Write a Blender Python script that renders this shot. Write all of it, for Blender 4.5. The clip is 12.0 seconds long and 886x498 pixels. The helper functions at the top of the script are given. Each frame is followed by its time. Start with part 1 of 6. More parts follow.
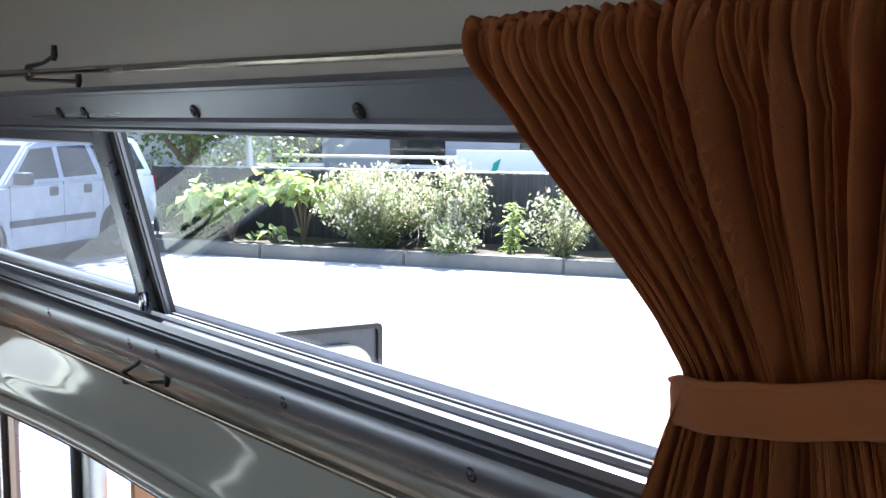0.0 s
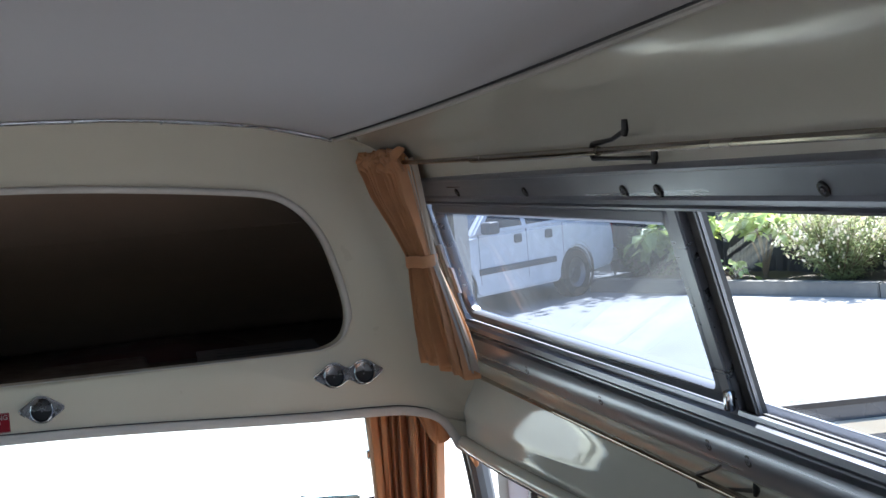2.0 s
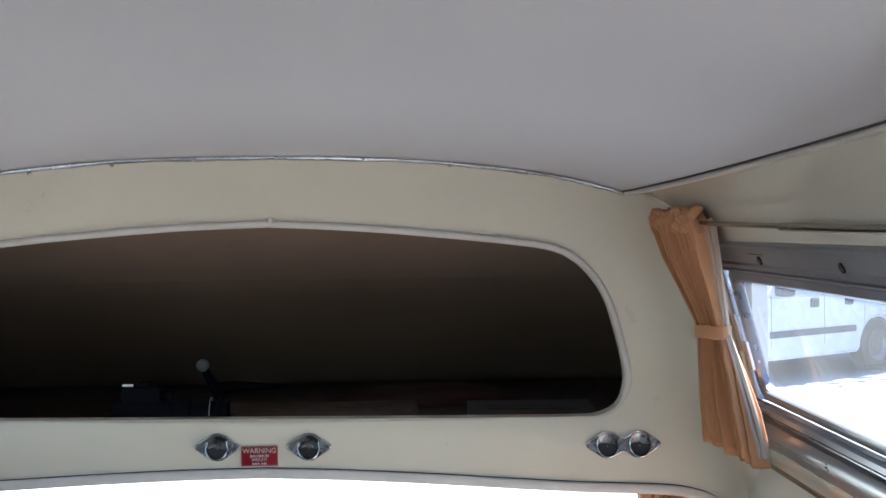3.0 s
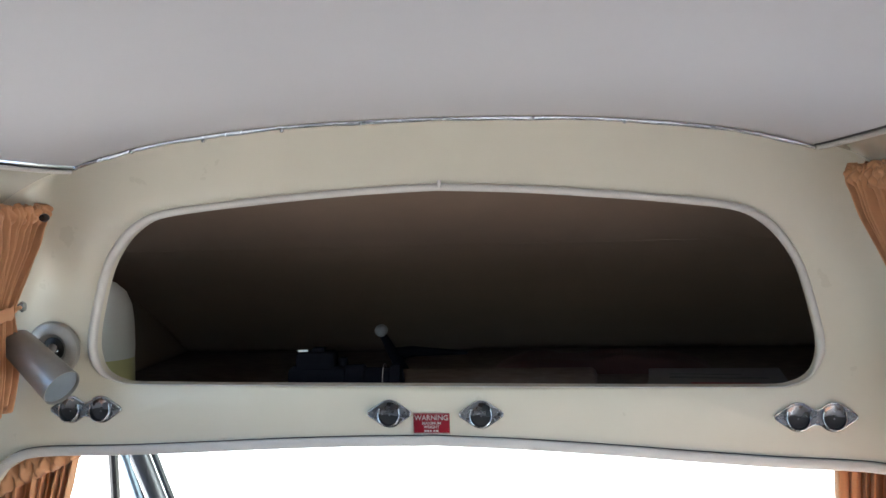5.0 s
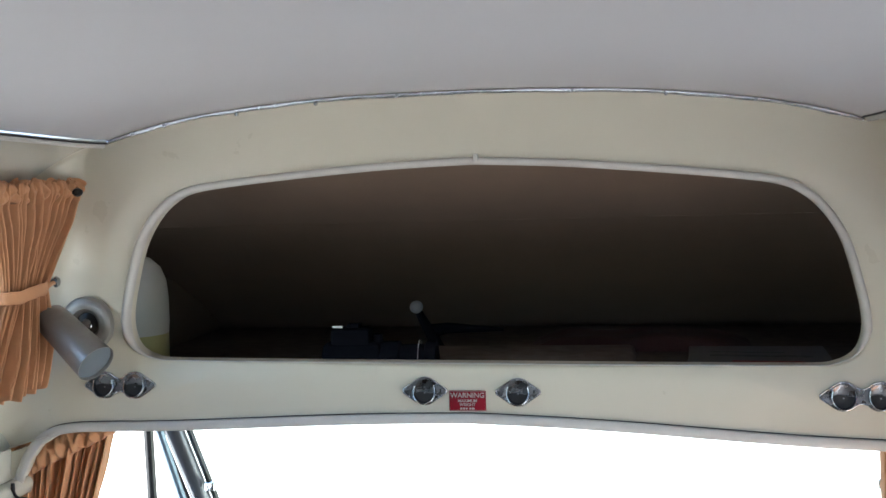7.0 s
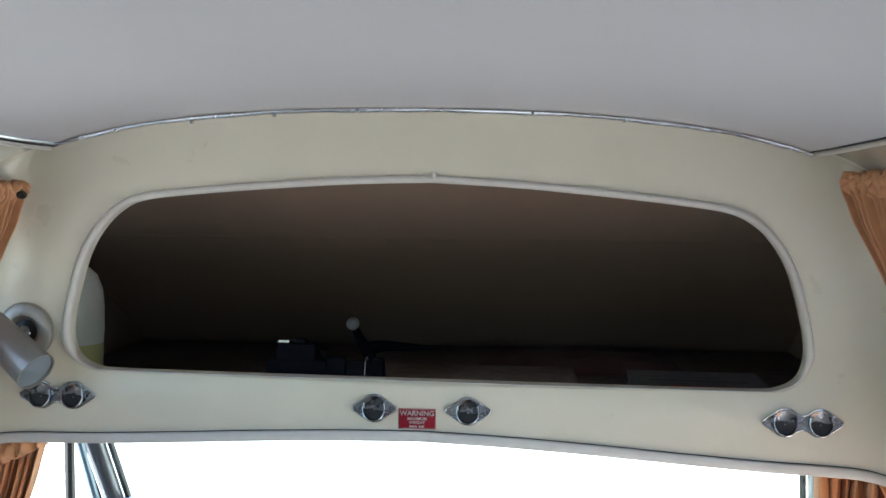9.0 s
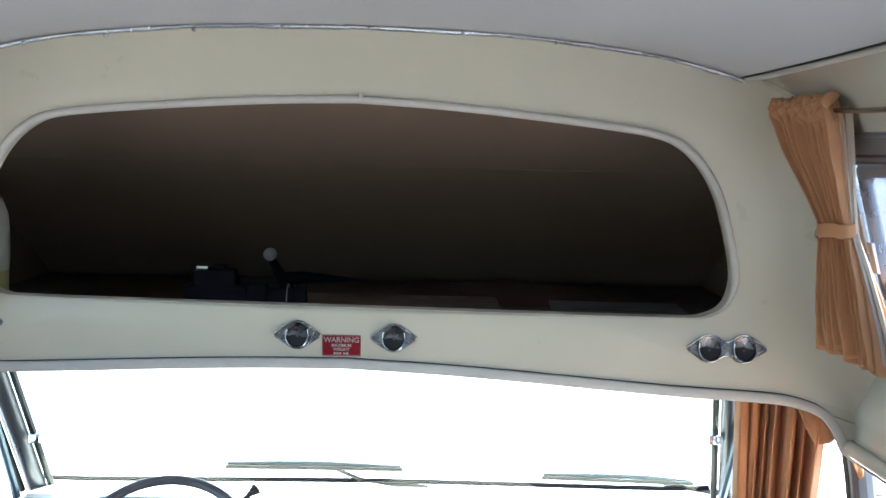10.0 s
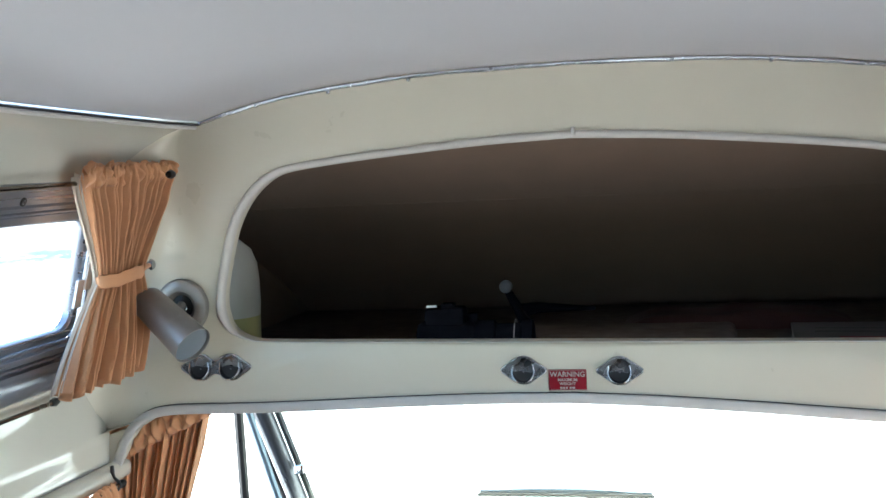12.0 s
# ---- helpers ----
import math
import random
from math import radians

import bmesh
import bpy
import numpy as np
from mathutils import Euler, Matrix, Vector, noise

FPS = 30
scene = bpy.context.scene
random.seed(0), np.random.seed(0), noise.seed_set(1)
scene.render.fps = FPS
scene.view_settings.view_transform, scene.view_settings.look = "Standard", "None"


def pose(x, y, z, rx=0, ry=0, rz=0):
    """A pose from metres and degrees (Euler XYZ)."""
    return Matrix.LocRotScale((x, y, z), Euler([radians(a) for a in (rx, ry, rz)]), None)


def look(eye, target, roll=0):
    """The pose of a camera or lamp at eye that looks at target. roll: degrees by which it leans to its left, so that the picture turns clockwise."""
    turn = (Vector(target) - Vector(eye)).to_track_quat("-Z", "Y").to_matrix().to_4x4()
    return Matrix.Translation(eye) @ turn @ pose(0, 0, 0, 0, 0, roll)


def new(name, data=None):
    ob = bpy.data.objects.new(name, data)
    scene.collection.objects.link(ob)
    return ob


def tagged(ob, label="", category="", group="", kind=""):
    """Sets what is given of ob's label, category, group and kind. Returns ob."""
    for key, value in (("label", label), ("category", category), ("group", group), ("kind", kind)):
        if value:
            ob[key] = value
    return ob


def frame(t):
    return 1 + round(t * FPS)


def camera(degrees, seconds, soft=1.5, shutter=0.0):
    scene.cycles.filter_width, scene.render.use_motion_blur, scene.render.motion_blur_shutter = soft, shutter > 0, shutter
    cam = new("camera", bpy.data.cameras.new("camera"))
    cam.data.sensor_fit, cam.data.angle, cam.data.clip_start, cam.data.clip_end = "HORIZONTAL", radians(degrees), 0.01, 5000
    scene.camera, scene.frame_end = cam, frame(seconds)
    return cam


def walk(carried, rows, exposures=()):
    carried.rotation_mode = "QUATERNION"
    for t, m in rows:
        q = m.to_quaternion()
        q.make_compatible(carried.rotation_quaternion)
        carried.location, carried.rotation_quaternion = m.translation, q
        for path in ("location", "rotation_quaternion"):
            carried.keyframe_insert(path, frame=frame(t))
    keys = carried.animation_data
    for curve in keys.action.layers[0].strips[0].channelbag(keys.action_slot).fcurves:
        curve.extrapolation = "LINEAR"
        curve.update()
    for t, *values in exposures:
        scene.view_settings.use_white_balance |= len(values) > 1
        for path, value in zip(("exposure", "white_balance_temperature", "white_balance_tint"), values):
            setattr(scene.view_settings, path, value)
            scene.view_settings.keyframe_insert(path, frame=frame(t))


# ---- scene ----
cam = camera(42.1, 12.0)
PATH = [
    (0, (0.283, -2.518, 1.939), (1.508, -0.953, 1.711), 0.1),
    (0.5, (0.271, -2.44, 1.955), (1.335, -0.756, 1.777), -1.4),
    (1, (0.272, -2.38, 1.97), (1.177, -0.602, 1.845), -3.4),
    (1.5, (0.252, -2.327, 1.978), (0.978, -0.467, 1.864), -4.1),
    (1.7, (0.258, -2.286, 1.984), (0.908, -0.399, 1.859), -4.5),
    (2, (0.236, -2.267, 1.986), (0.787, -0.35, 1.848), -4.6),
    (2.5, (0.228, -2.223, 1.996), (0.578, -0.256, 1.89), -4.7),
    (3, (0.262, -2.138, 2.002), (0.331, -0.14, 1.964), -0.7),
    (3.5, (0.322, -2.086, 2.003), (0.132, -0.097, 1.933), -1.9),
    (3.7, (0.32, -2.077, 2.004), (0.089, -0.091, 1.95), -2.3),
    (5.3, (0.302, -2.061, 1.995), (0.01, -0.085, 1.898), -1.3),
    (5.5, (0.304, -2.06, 1.999), (-0.016, -0.088, 1.905), -1.4),
    (6, (0.301, -2.048, 1.993), (-0.019, -0.076, 1.889), -1.2),
    (6.5, (0.286, -2.038, 1.992), (-0.067, -0.074, 1.85), -1.3),
    (7, (0.295, -2.027, 1.99), (-0.036, -0.059, 1.86), -1.7),
    (7.2, (0.29, -2.024, 1.996), (-0.055, -0.058, 1.864), -1.9),
    (8.8, (0.211, -2.035, 1.992), (0.021, -0.048, 1.866), 0.7),
    (9, (0.184, -2.042, 1.987), (0.038, -0.05, 1.89), 0.6),
    (9.5, (0.144, -1.999, 1.945), (0.117, -0.007, 1.763), 1.2),
    (10, (0.14, -2.002, 1.938), (0.165, -0.011, 1.757), 1.4),
    (10.5, (0.133, -2.011, 1.947), (0.218, -0.021, 1.768), 2.3),
    (11, (0.161, -2.023, 1.962), (0.131, -0.028, 1.818), 1.8),
    (11.5, (0.205, -2.015, 1.977), (-0.04, -0.036, 1.822), 0.3),
    (12, (0.234, -2.0, 1.976), (-0.21, -0.056, 1.824), -2.8),
]
EXPOSURES = [(0, 2.7, 6000, 10), (0.5, 1.25, 5900, 6), (0.9, 1.25, 5900, 6), (1.5, 2.15, 6000, 8), (2.0, 2.52, 6050, 8), (2.5, 3.1, 6100, 8), (3.3, 3.65, 6250, 9), (5.5, 3.9, 6350, 9), (6.6, 3.92, 6350, 9), (7.1, 3.72, 6150, 6), (9.0, 3.75, 6050, 4), (9.5, 3.75, 6000, 3), (10.3, 3.7, 6000, 3), (11.0, 3.6, 6000, 3), (12.0, 3.86, 6000, 3)]
walk(cam, [(t, look(eye, target, roll)) for t, eye, target, roll in PATH], EXPOSURES)
# ---- world and sun ----
SUN = Vector((0.52, 0.64, 1.15)).normalized()
world = bpy.data.worlds.new("sky")
scene.world = world
world.use_nodes = True
wn, wl = world.node_tree.nodes, world.node_tree.links
sky = wn.new("ShaderNodeTexSky")
sky.sky_type = "NISHITA"
sky.sun_disc = False
sky.sun_elevation = math.asin(SUN.z)
sky.sun_rotation = math.atan2(SUN.x, SUN.y)
wl.new(sky.outputs[0], wn["Background"].inputs[0])
wn["Background"].inputs[1].default_value = 0.09
sun = new("sun", bpy.data.lights.new("sun", "SUN"))
sun.data.energy, sun.data.angle, sun.data.color = 5.0, radians(0.5), (1.0, 0.96, 0.9)
sun.matrix_world = look(SUN * 30, (0, 0, 0))


# ---- materials ----
def material(name, color, rough=0.5, metal=0.0, scale=20.0, vary=0.12, bump=0.0, bump_scale=200.0, stain=0.0, per_object=0.0, coat=0.0, island=0.0, spec=0.5, sheen=0.0):
    """A surface with variation at two scales, fine relief, and, where asked, a tone of its own for each object or island."""
    m = bpy.data.materials.new(name)
    m.use_nodes = True
    n, l = m.node_tree.nodes, m.node_tree.links
    b = n["Principled BSDF"]
    tex = n.new("ShaderNodeTexCoord")
    n1, n2 = n.new("ShaderNodeTexNoise"), n.new("ShaderNodeTexNoise")
    n1.inputs["Scale"].default_value, n2.inputs["Scale"].default_value = scale, scale * 0.13
    n1.inputs["Detail"].default_value, n2.inputs["Detail"].default_value = 6, 4
    mix = n.new("ShaderNodeMath")
    mix.operation = "ADD"
    l.new(tex.outputs["Object"], n1.inputs["Vector"])
    l.new(tex.outputs["Object"], n2.inputs["Vector"])
    l.new(n1.outputs["Fac"], mix.inputs[0])
    l.new(n2.outputs["Fac"], mix.inputs[1])
    ramp = n.new("ShaderNodeMapRange")
    ramp.inputs["From Min"].default_value, ramp.inputs["From Max"].default_value = 0.6, 1.4
    ramp.inputs["To Min"].default_value, ramp.inputs["To Max"].default_value = 1 - vary, 1 + vary
    l.new(mix.outputs[0], ramp.inputs["Value"])
    value = ramp.outputs[0]
    if per_object or island:
        src = n.new("ShaderNodeObjectInfo").outputs["Random"] if per_object else n.new("ShaderNodeNewGeometry").outputs["Random Per Island"]
        amount = per_object or island
        r2 = n.new("ShaderNodeMapRange")
        r2.inputs["To Min"].default_value, r2.inputs["To Max"].default_value = 1 - amount, 1 + amount
        l.new(src, r2.inputs["Value"])
        mul = n.new("ShaderNodeMath")
        mul.operation = "MULTIPLY"
        l.new(value, mul.inputs[0])
        l.new(r2.outputs[0], mul.inputs[1])
        value = mul.outputs[0]
    col = n.new("ShaderNodeVectorMath")
    col.operation = "SCALE"
    col.inputs[0].default_value = color
    l.new(value, col.inputs["Scale"])
    out = col.outputs[0]
    if stain:
        n3 = n.new("ShaderNodeTexNoise")
        n3.inputs["Scale"].default_value, n3.inputs["Detail"].default_value = scale * 0.35, 8
        l.new(tex.outputs["Object"], n3.inputs["Vector"])
        cr = n.new("ShaderNodeMapRange")
        cr.inputs["From Min"].default_value, cr.inputs["From Max"].default_value = 0.56, 0.75
        cr.inputs["To Max"].default_value = stain
        l.new(n3.outputs["Fac"], cr.inputs["Value"])
        mx = n.new("ShaderNodeMix")
        mx.data_type = "RGBA"
        mx.inputs["B"].default_value
        l.new(cr.outputs[0], mx.inputs[0])
        l.new(out, mx.inputs[6])
        mx.inputs[7].default_value = (color[0] * 0.45, color[1] * 0.4, color[2] * 0.33, 1)
        out = mx.outputs[2]
    l.new(out, b.inputs["Base Color"])
    rr = n.new("ShaderNodeMapRange")
    rr.inputs["From Min"].default_value, rr.inputs["From Max"].default_value = 0.3, 0.7
    rr.inputs["To Min"].default_value, rr.inputs["To Max"].default_value = max(0.02, rough - 0.08), min(1, rough + 0.1)
    l.new(n1.outputs["Fac"], rr.inputs["Value"])
    l.new(rr.outputs[0], b.inputs["Roughness"])
    b.inputs["Metallic"].default_value = metal
    b.inputs["Coat Weight"].default_value = coat
    b.inputs["Coat Roughness"].default_value = 0.08
    b.inputs["Specular IOR Level"].default_value = spec
    if sheen:
        b.inputs["Sheen Weight"].default_value = sheen
    if bump:
        n4 = n.new("ShaderNodeTexNoise")
        n4.inputs["Scale"].default_value, n4.inputs["Detail"].default_value = bump_scale, 3
        l.new(tex.outputs["Object"], n4.inputs["Vector"])
        bp = n.new("ShaderNodeBump")
        bp.inputs["Strength"].default_value, bp.inputs["Distance"].default_value = bump, 0.002
        l.new(n4.outputs["Fac"], bp.inputs["Height"])
        l.new(bp.outputs[0], b.inputs["Normal"])
    return m


def glass(name, tint=(1, 1, 1), haze=0.0, haze_color=(0.8, 0.85, 0.9), gloss=0.6):
    """Thin glass: clear, with a mirror's gloss by angle and, where it is dirty, a film of dust."""
    m = bpy.data.materials.new(name)
    m.use_nodes = True
    n, l = m.node_tree.nodes, m.node_tree.links
    n.remove(n["Principled BSDF"])
    tr, gl, mx, fr = n.new("ShaderNodeBsdfTransparent"), n.new("ShaderNodeBsdfGlossy"), n.new("ShaderNodeMixShader"), n.new("ShaderNodeLayerWeight")
    pw, mu = n.new("ShaderNodeMath"), n.new("ShaderNodeMath")
    pw.operation, mu.operation = "POWER", "MULTIPLY_ADD"
    pw.inputs[1].default_value, mu.inputs[1].default_value, mu.inputs[2].default_value = 4.0, gloss, gloss * 0.06
    tr.inputs[0].default_value = (*tint, 1)
    gl.inputs["Roughness"].default_value = 0.02
    fr.inputs[0].default_value = 0.5
    l.new(fr.outputs["Facing"], pw.inputs[0])
    l.new(pw.outputs[0], mu.inputs[0])
    l.new(mu.outputs[0], mx.inputs[0])
    l.new(tr.outputs[0], mx.inputs[1])
    l.new(gl.outputs[0], mx.inputs[2])
    out = mx.outputs[0]
    if haze:
        df, tl, ad, m2 = n.new("ShaderNodeBsdfDiffuse"), n.new("ShaderNodeBsdfTranslucent"), n.new("ShaderNodeMixShader"), n.new("ShaderNodeMixShader")
        df.inputs[0].default_value = tl.inputs[0].default_value = (*haze_color, 1)
        l.new(df.outputs[0], ad.inputs[1])
        l.new(tl.outputs[0], ad.inputs[2])
        no, tx, mr = n.new("ShaderNodeTexNoise"), n.new("ShaderNodeTexCoord"), n.new("ShaderNodeMapRange")
        no.inputs["Scale"].default_value, no.inputs["Detail"].default_value = 5, 8
        l.new(tx.outputs["Object"], no.inputs["Vector"])
        l.new(no.outputs["Fac"], mr.inputs["Value"])
        mr.inputs["From Min"].default_value, mr.inputs["From Max"].default_value = 0.3, 0.7
        mr.inputs["To Min"].default_value, mr.inputs["To Max"].default_value = haze * 0.75, haze * 1.25
        l.new(mr.outputs[0], m2.inputs[0])
        l.new(out, m2.inputs[1])
        l.new(ad.outputs[0], m2.inputs[2])
        out = m2.outputs[0]
    l.new(out, n["Material Output"].inputs[0])
    return m


CREAM = material("cream_vinyl", (0.55, 0.515, 0.415), 0.34, scale=9, vary=0.04, bump=0.05, bump_scale=500, stain=0.05)
GELCOAT = material("cream_gelcoat", (0.52, 0.505, 0.43), 0.07, scale=7, vary=0.04, bump=0.01, bump_scale=9, coat=0.4)
HEADLINER = material("grey_headliner", (0.50, 0.495, 0.51), 0.75, scale=14, vary=0.04, bump=0.12, bump_scale=700)
WELT = material("grey_welt", (0.51, 0.49, 0.455), 0.5, scale=40, vary=0.08, bump=0.1, bump_scale=400)


def drawn_metal(name, color, rough):
    """Drawn metal with fine streaks along its length and dull patches."""
    m = material(name, color, rough, 0.75, scale=16, vary=0.08)
    n, l = m.node_tree.nodes, m.node_tree.links
    b = n["Principled BSDF"]
    tex, mp, no, mr = n.new("ShaderNodeTexCoord"), n.new("ShaderNodeMapping"), n.new("ShaderNodeTexNoise"), n.new("ShaderNodeMapRange")
    mp.inputs["Scale"].default_value = (70, 1.1, 70)
    no.inputs["Scale"].default_value, no.inputs["Detail"].default_value = 1.0, 5
    l.new(tex.outputs["Object"], mp.inputs["Vector"])
    l.new(mp.outputs[0], no.inputs["Vector"])
    l.new(no.outputs["Fac"], mr.inputs["Value"])
    mr.inputs["From Min"].default_value, mr.inputs["From Max"].default_value = 0.3, 0.7
    mr.inputs["To Min"].default_value, mr.inputs["To Max"].default_value = rough - 0.05, rough + 0.07
    l.new(mr.outputs[0], b.inputs["Roughness"])
    return m


ALU = drawn_metal("satin_aluminium", (0.27, 0.29, 0.335), 0.30)
CHROME = material("chrome", (0.45, 0.47, 0.50), 0.14, 1.0, scale=60, vary=0.1)
SATIN = material("satin_plated_steel", (0.17, 0.18, 0.20), 0.27, 1.0, scale=80, vary=0.15, bump=0.05, bump_scale=300)
DULLMETAL = material("dull_grey_metal", (0.16, 0.165, 0.18), 0.35, 0.8, scale=60, vary=0.15)
BRASS = material("worn_brass_rod", (0.25, 0.225, 0.18), 0.2, 1.0, scale=10, vary=0.1)
BLACK = material("black_rubber", (0.018, 0.018, 0.02), 0.55, scale=60, vary=0.3, bump=0.1)
BLACKMETAL = material("black_painted_metal", (0.02, 0.02, 0.02), 0.35, 0.3, scale=60, vary=0.2)


def cloth_material(name, color, glow):
    """Woven cloth that lets some light through from behind."""
    m = material(name, color, 0.85, scale=25, vary=0.14, bump=0.3, bump_scale=900, sheen=0.15)
    n, l = m.node_tree.nodes, m.node_tree.links
    tl, mx = n.new("ShaderNodeBsdfTranslucent"), n.new("ShaderNodeMixShader")
    tl.inputs[0].default_value = (*[c ** 0.95 for c in color], 1)
    mx.inputs[0].default_value = glow
    l.new(n["Principled BSDF"].outputs[0], mx.inputs[1])
    l.new(tl.outputs[0], mx.inputs[2])
    l.new(mx.outputs[0], n["Material Output"].inputs[0])
    return m


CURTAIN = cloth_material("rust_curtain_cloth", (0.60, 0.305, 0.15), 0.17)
# the same curtain cloth, with backlit shade put into a darker, redder colour
SHADEDCURTAIN = cloth_material("shaded_rust_curtain_cloth", (0.43, 0.135, 0.036), 0.15)
LINING = material("pale_curtain_lining", (0.50, 0.42, 0.34), 0.85, scale=25, vary=0.08, bump=0.2, bump_scale=900)
DARKBROWN = material("dark_brown_vinyl", (0.225, 0.168, 0.128), 0.75, scale=10, vary=0.12, bump=0.15, bump_scale=300, spec=0.12)
LOFTSIDE = material("dark_brown_board", (0.17, 0.125, 0.09), 0.8, scale=10, vary=0.15, bump=0.2, bump_scale=200, spec=0.1)
LOFTFLOOR = material("dark_carpet", (0.15, 0.125, 0.108), 0.95, scale=30, vary=0.3, bump=0.3, bump_scale=400, spec=0.0)
CAMBLACK = material("matt_black_plastic", (0.008, 0.008, 0.011), 0.8, scale=60, vary=0.2, spec=0.0)
PILLAR = material("grey_pillar_metal", (0.10, 0.108, 0.125), 0.3, 0.7, scale=10, vary=0.12)
LAMPGREY = material("grey_hammered_lamp", (0.30, 0.285, 0.265), 0.38, 0.6, scale=90, vary=0.1, bump=0.15, bump_scale=900)
RED = material("red_label", (0.20, 0.006, 0.015), 0.5, scale=120, vary=0.15, stain=0.2, spec=0.2)
SILVER = material("silver_lettering", (0.42, 0.38, 0.36), 0.4, 0.5, scale=220, vary=0.45)
GROUNDM = material("pale_asphalt", (0.36, 0.355, 0.345), 0.9, scale=3.0, vary=0.14, bump=0.5, bump_scale=60, stain=0.25)
CONCRETE = material("kerb_concrete", (0.15, 0.147, 0.14), 0.9, scale=8, vary=0.2, bump=0.5, bump_scale=80, stain=0.3)
SOIL = material("dry_soil", (0.06, 0.05, 0.038), 0.95, scale=6, vary=0.3, bump=0.8, bump_scale=50)
WHITEPAINT = material("white_car_paint", (0.78, 0.79, 0.80), 0.25, scale=4, vary=0.03, coat=0.6)
CARGLASS = material("dark_car_glass", (0.012, 0.014, 0.018), 0.05, scale=4, vary=0.1)
CARPLASTIC = material("grey_car_plastic", (0.10, 0.105, 0.115), 0.55, scale=30, vary=0.1)
TYRE = material("tyre_rubber", (0.018, 0.018, 0.018), 0.8, scale=40, vary=0.2)


def leaf_material(name, color, through_color, rough, share, island):
    """A leaf: some of the sun passes through it."""
    m = material(name, color, rough, scale=15, vary=0.15, island=island)
    n, l = m.node_tree.nodes, m.node_tree.links
    tl, mx = n.new("ShaderNodeBsdfTranslucent"), n.new("ShaderNodeMixShader")
    tl.inputs[0].default_value = (*through_color, 1)
    mx.inputs[0].default_value = share
    l.new(n["Principled BSDF"].outputs[0], mx.inputs[1])
    l.new(tl.outputs[0], mx.inputs[2])
    l.new(mx.outputs[0], n["Material Output"].inputs[0])
    return m


LEAFBIG = leaf_material("broad_leaf", (0.34, 0.42, 0.17), (0.42, 0.52, 0.15), 0.28, 0.36, 0.45)
LEAFSMALL = leaf_material("grey_green_leaf", (0.25, 0.29, 0.15), (0.43, 0.49, 0.24), 0.4, 0.42, 0.55)
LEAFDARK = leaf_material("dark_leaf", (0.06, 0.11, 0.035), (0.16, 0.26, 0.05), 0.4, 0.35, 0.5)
FLOWER = leaf_material("pale_flower", (0.78, 0.72, 0.62), (0.75, 0.68, 0.55), 0.8, 0.4, 0.2)
STEM = material("twig_bark", (0.14, 0.10, 0.065), 0.85, scale=30, vary=0.25, bump=0.4)
FENCE = material("black_fence_slat", (0.022, 0.022, 0.027), 0.5, scale=12, vary=0.3, per_object=0.35)
STEEL = material("galvanised_steel", (0.45, 0.46, 0.47), 0.4, 0.8, scale=30, vary=0.15)
GREYWALL = material("grey_building_wall", (0.30, 0.32, 0.36), 0.8, scale=3, vary=0.12, bump=0.2, bump_scale=40)
WHITEBOARD = material("white_painted_board", (0.78, 0.79, 0.78), 0.6, scale=3, vary=0.05, stain=0.06)
GREEN = material("green_painted_mark", (0.02, 0.32, 0.24), 0.5, scale=10, vary=0.1)
DASH = material("dark_dashboard", (0.02, 0.021, 0.026), 0.6, scale=40, vary=0.2, bump=0.3, bump_scale=400)
WHEELRIM = material("dark_steering_rim", (0.075, 0.075, 0.09), 0.35, scale=40, vary=0.2)
WIPERGREY = material("grey_wiper_metal", (0.13, 0.18, 0.23), 0.4, 0.6, scale=40, vary=0.15)
PLASTIC = material("milky_plastic", (0.62, 0.62, 0.56), 0.4, scale=12, vary=0.05)
YELLOW = material("yellow_fluid", (0.48, 0.46, 0.20), 0.4, scale=12, vary=0.08)
PAPER = material("printed_paper", (0.12, 0.113, 0.108), 0.7, scale=30, vary=0.25)
REDCLOTH = material("dark_red_cloth", (0.055, 0.020, 0.017), 0.85, scale=20, vary=0.3, bump=0.4)
BODYPAINT = material("ivory_van_paint", (0.62, 0.60, 0.53), 0.3, scale=5, vary=0.05, coat=0.4)
CARPET = material("brown_carpet", (0.06, 0.042, 0.03), 0.95, scale=30, vary=0.3, bump=0.6, bump_scale=400)
WOOD = material("dark_brown_panel", (0.075, 0.058, 0.045), 0.5, scale=14, vary=0.3, bump=0.2)
# body paint of the door in shade, the shade put into a dark navy
DOORPAINT = material("shaded_door_paint", (0.022, 0.030, 0.048), 0.3, scale=8, vary=0.1, coat=0.3)
DOORGLASS = glass("blue_tinted_glass", (0.38, 0.50, 0.66), 0.05)
LIGHTPILLAR = material("light_grey_paint", (0.50, 0.52, 0.56), 0.4, scale=8, vary=0.08, stain=0.1)
PLANK = material("orange_brown_plank", (0.34, 0.15, 0.06), 0.5, scale=18, vary=0.25, bump=0.3, bump_scale=120, per_object=0.2)
CLEAR = glass("clear_glass")
TINTED = glass("green_tinted_glass", (0.72, 0.78, 0.76))
HAZY = glass("dusty_tinted_glass", (0.25, 0.285, 0.36), 0.048, gloss=0.22)


# ---- helpers of this scene ----
def mesh_object(name, bm, mat, parent=None, label="", smooth=35.0):
    me = bpy.data.meshes.new(name)
    bmesh.ops.recalc_face_normals(bm, faces=bm.faces)
    bm.to_mesh(me)
    bm.free()
    for m in mat if isinstance(mat, (list, tuple)) else [mat]:
        me.materials.append(m)
    if smooth:
        me.shade_smooth()
        me.set_sharp_from_angle(angle=radians(smooth))
    ob = new(name, me)
    if parent:
        ob.parent = parent
    if label:
        ob["label"] = label
    return ob


def top_of(ob):
    while ob.parent:
        ob = ob.parent
    return ob


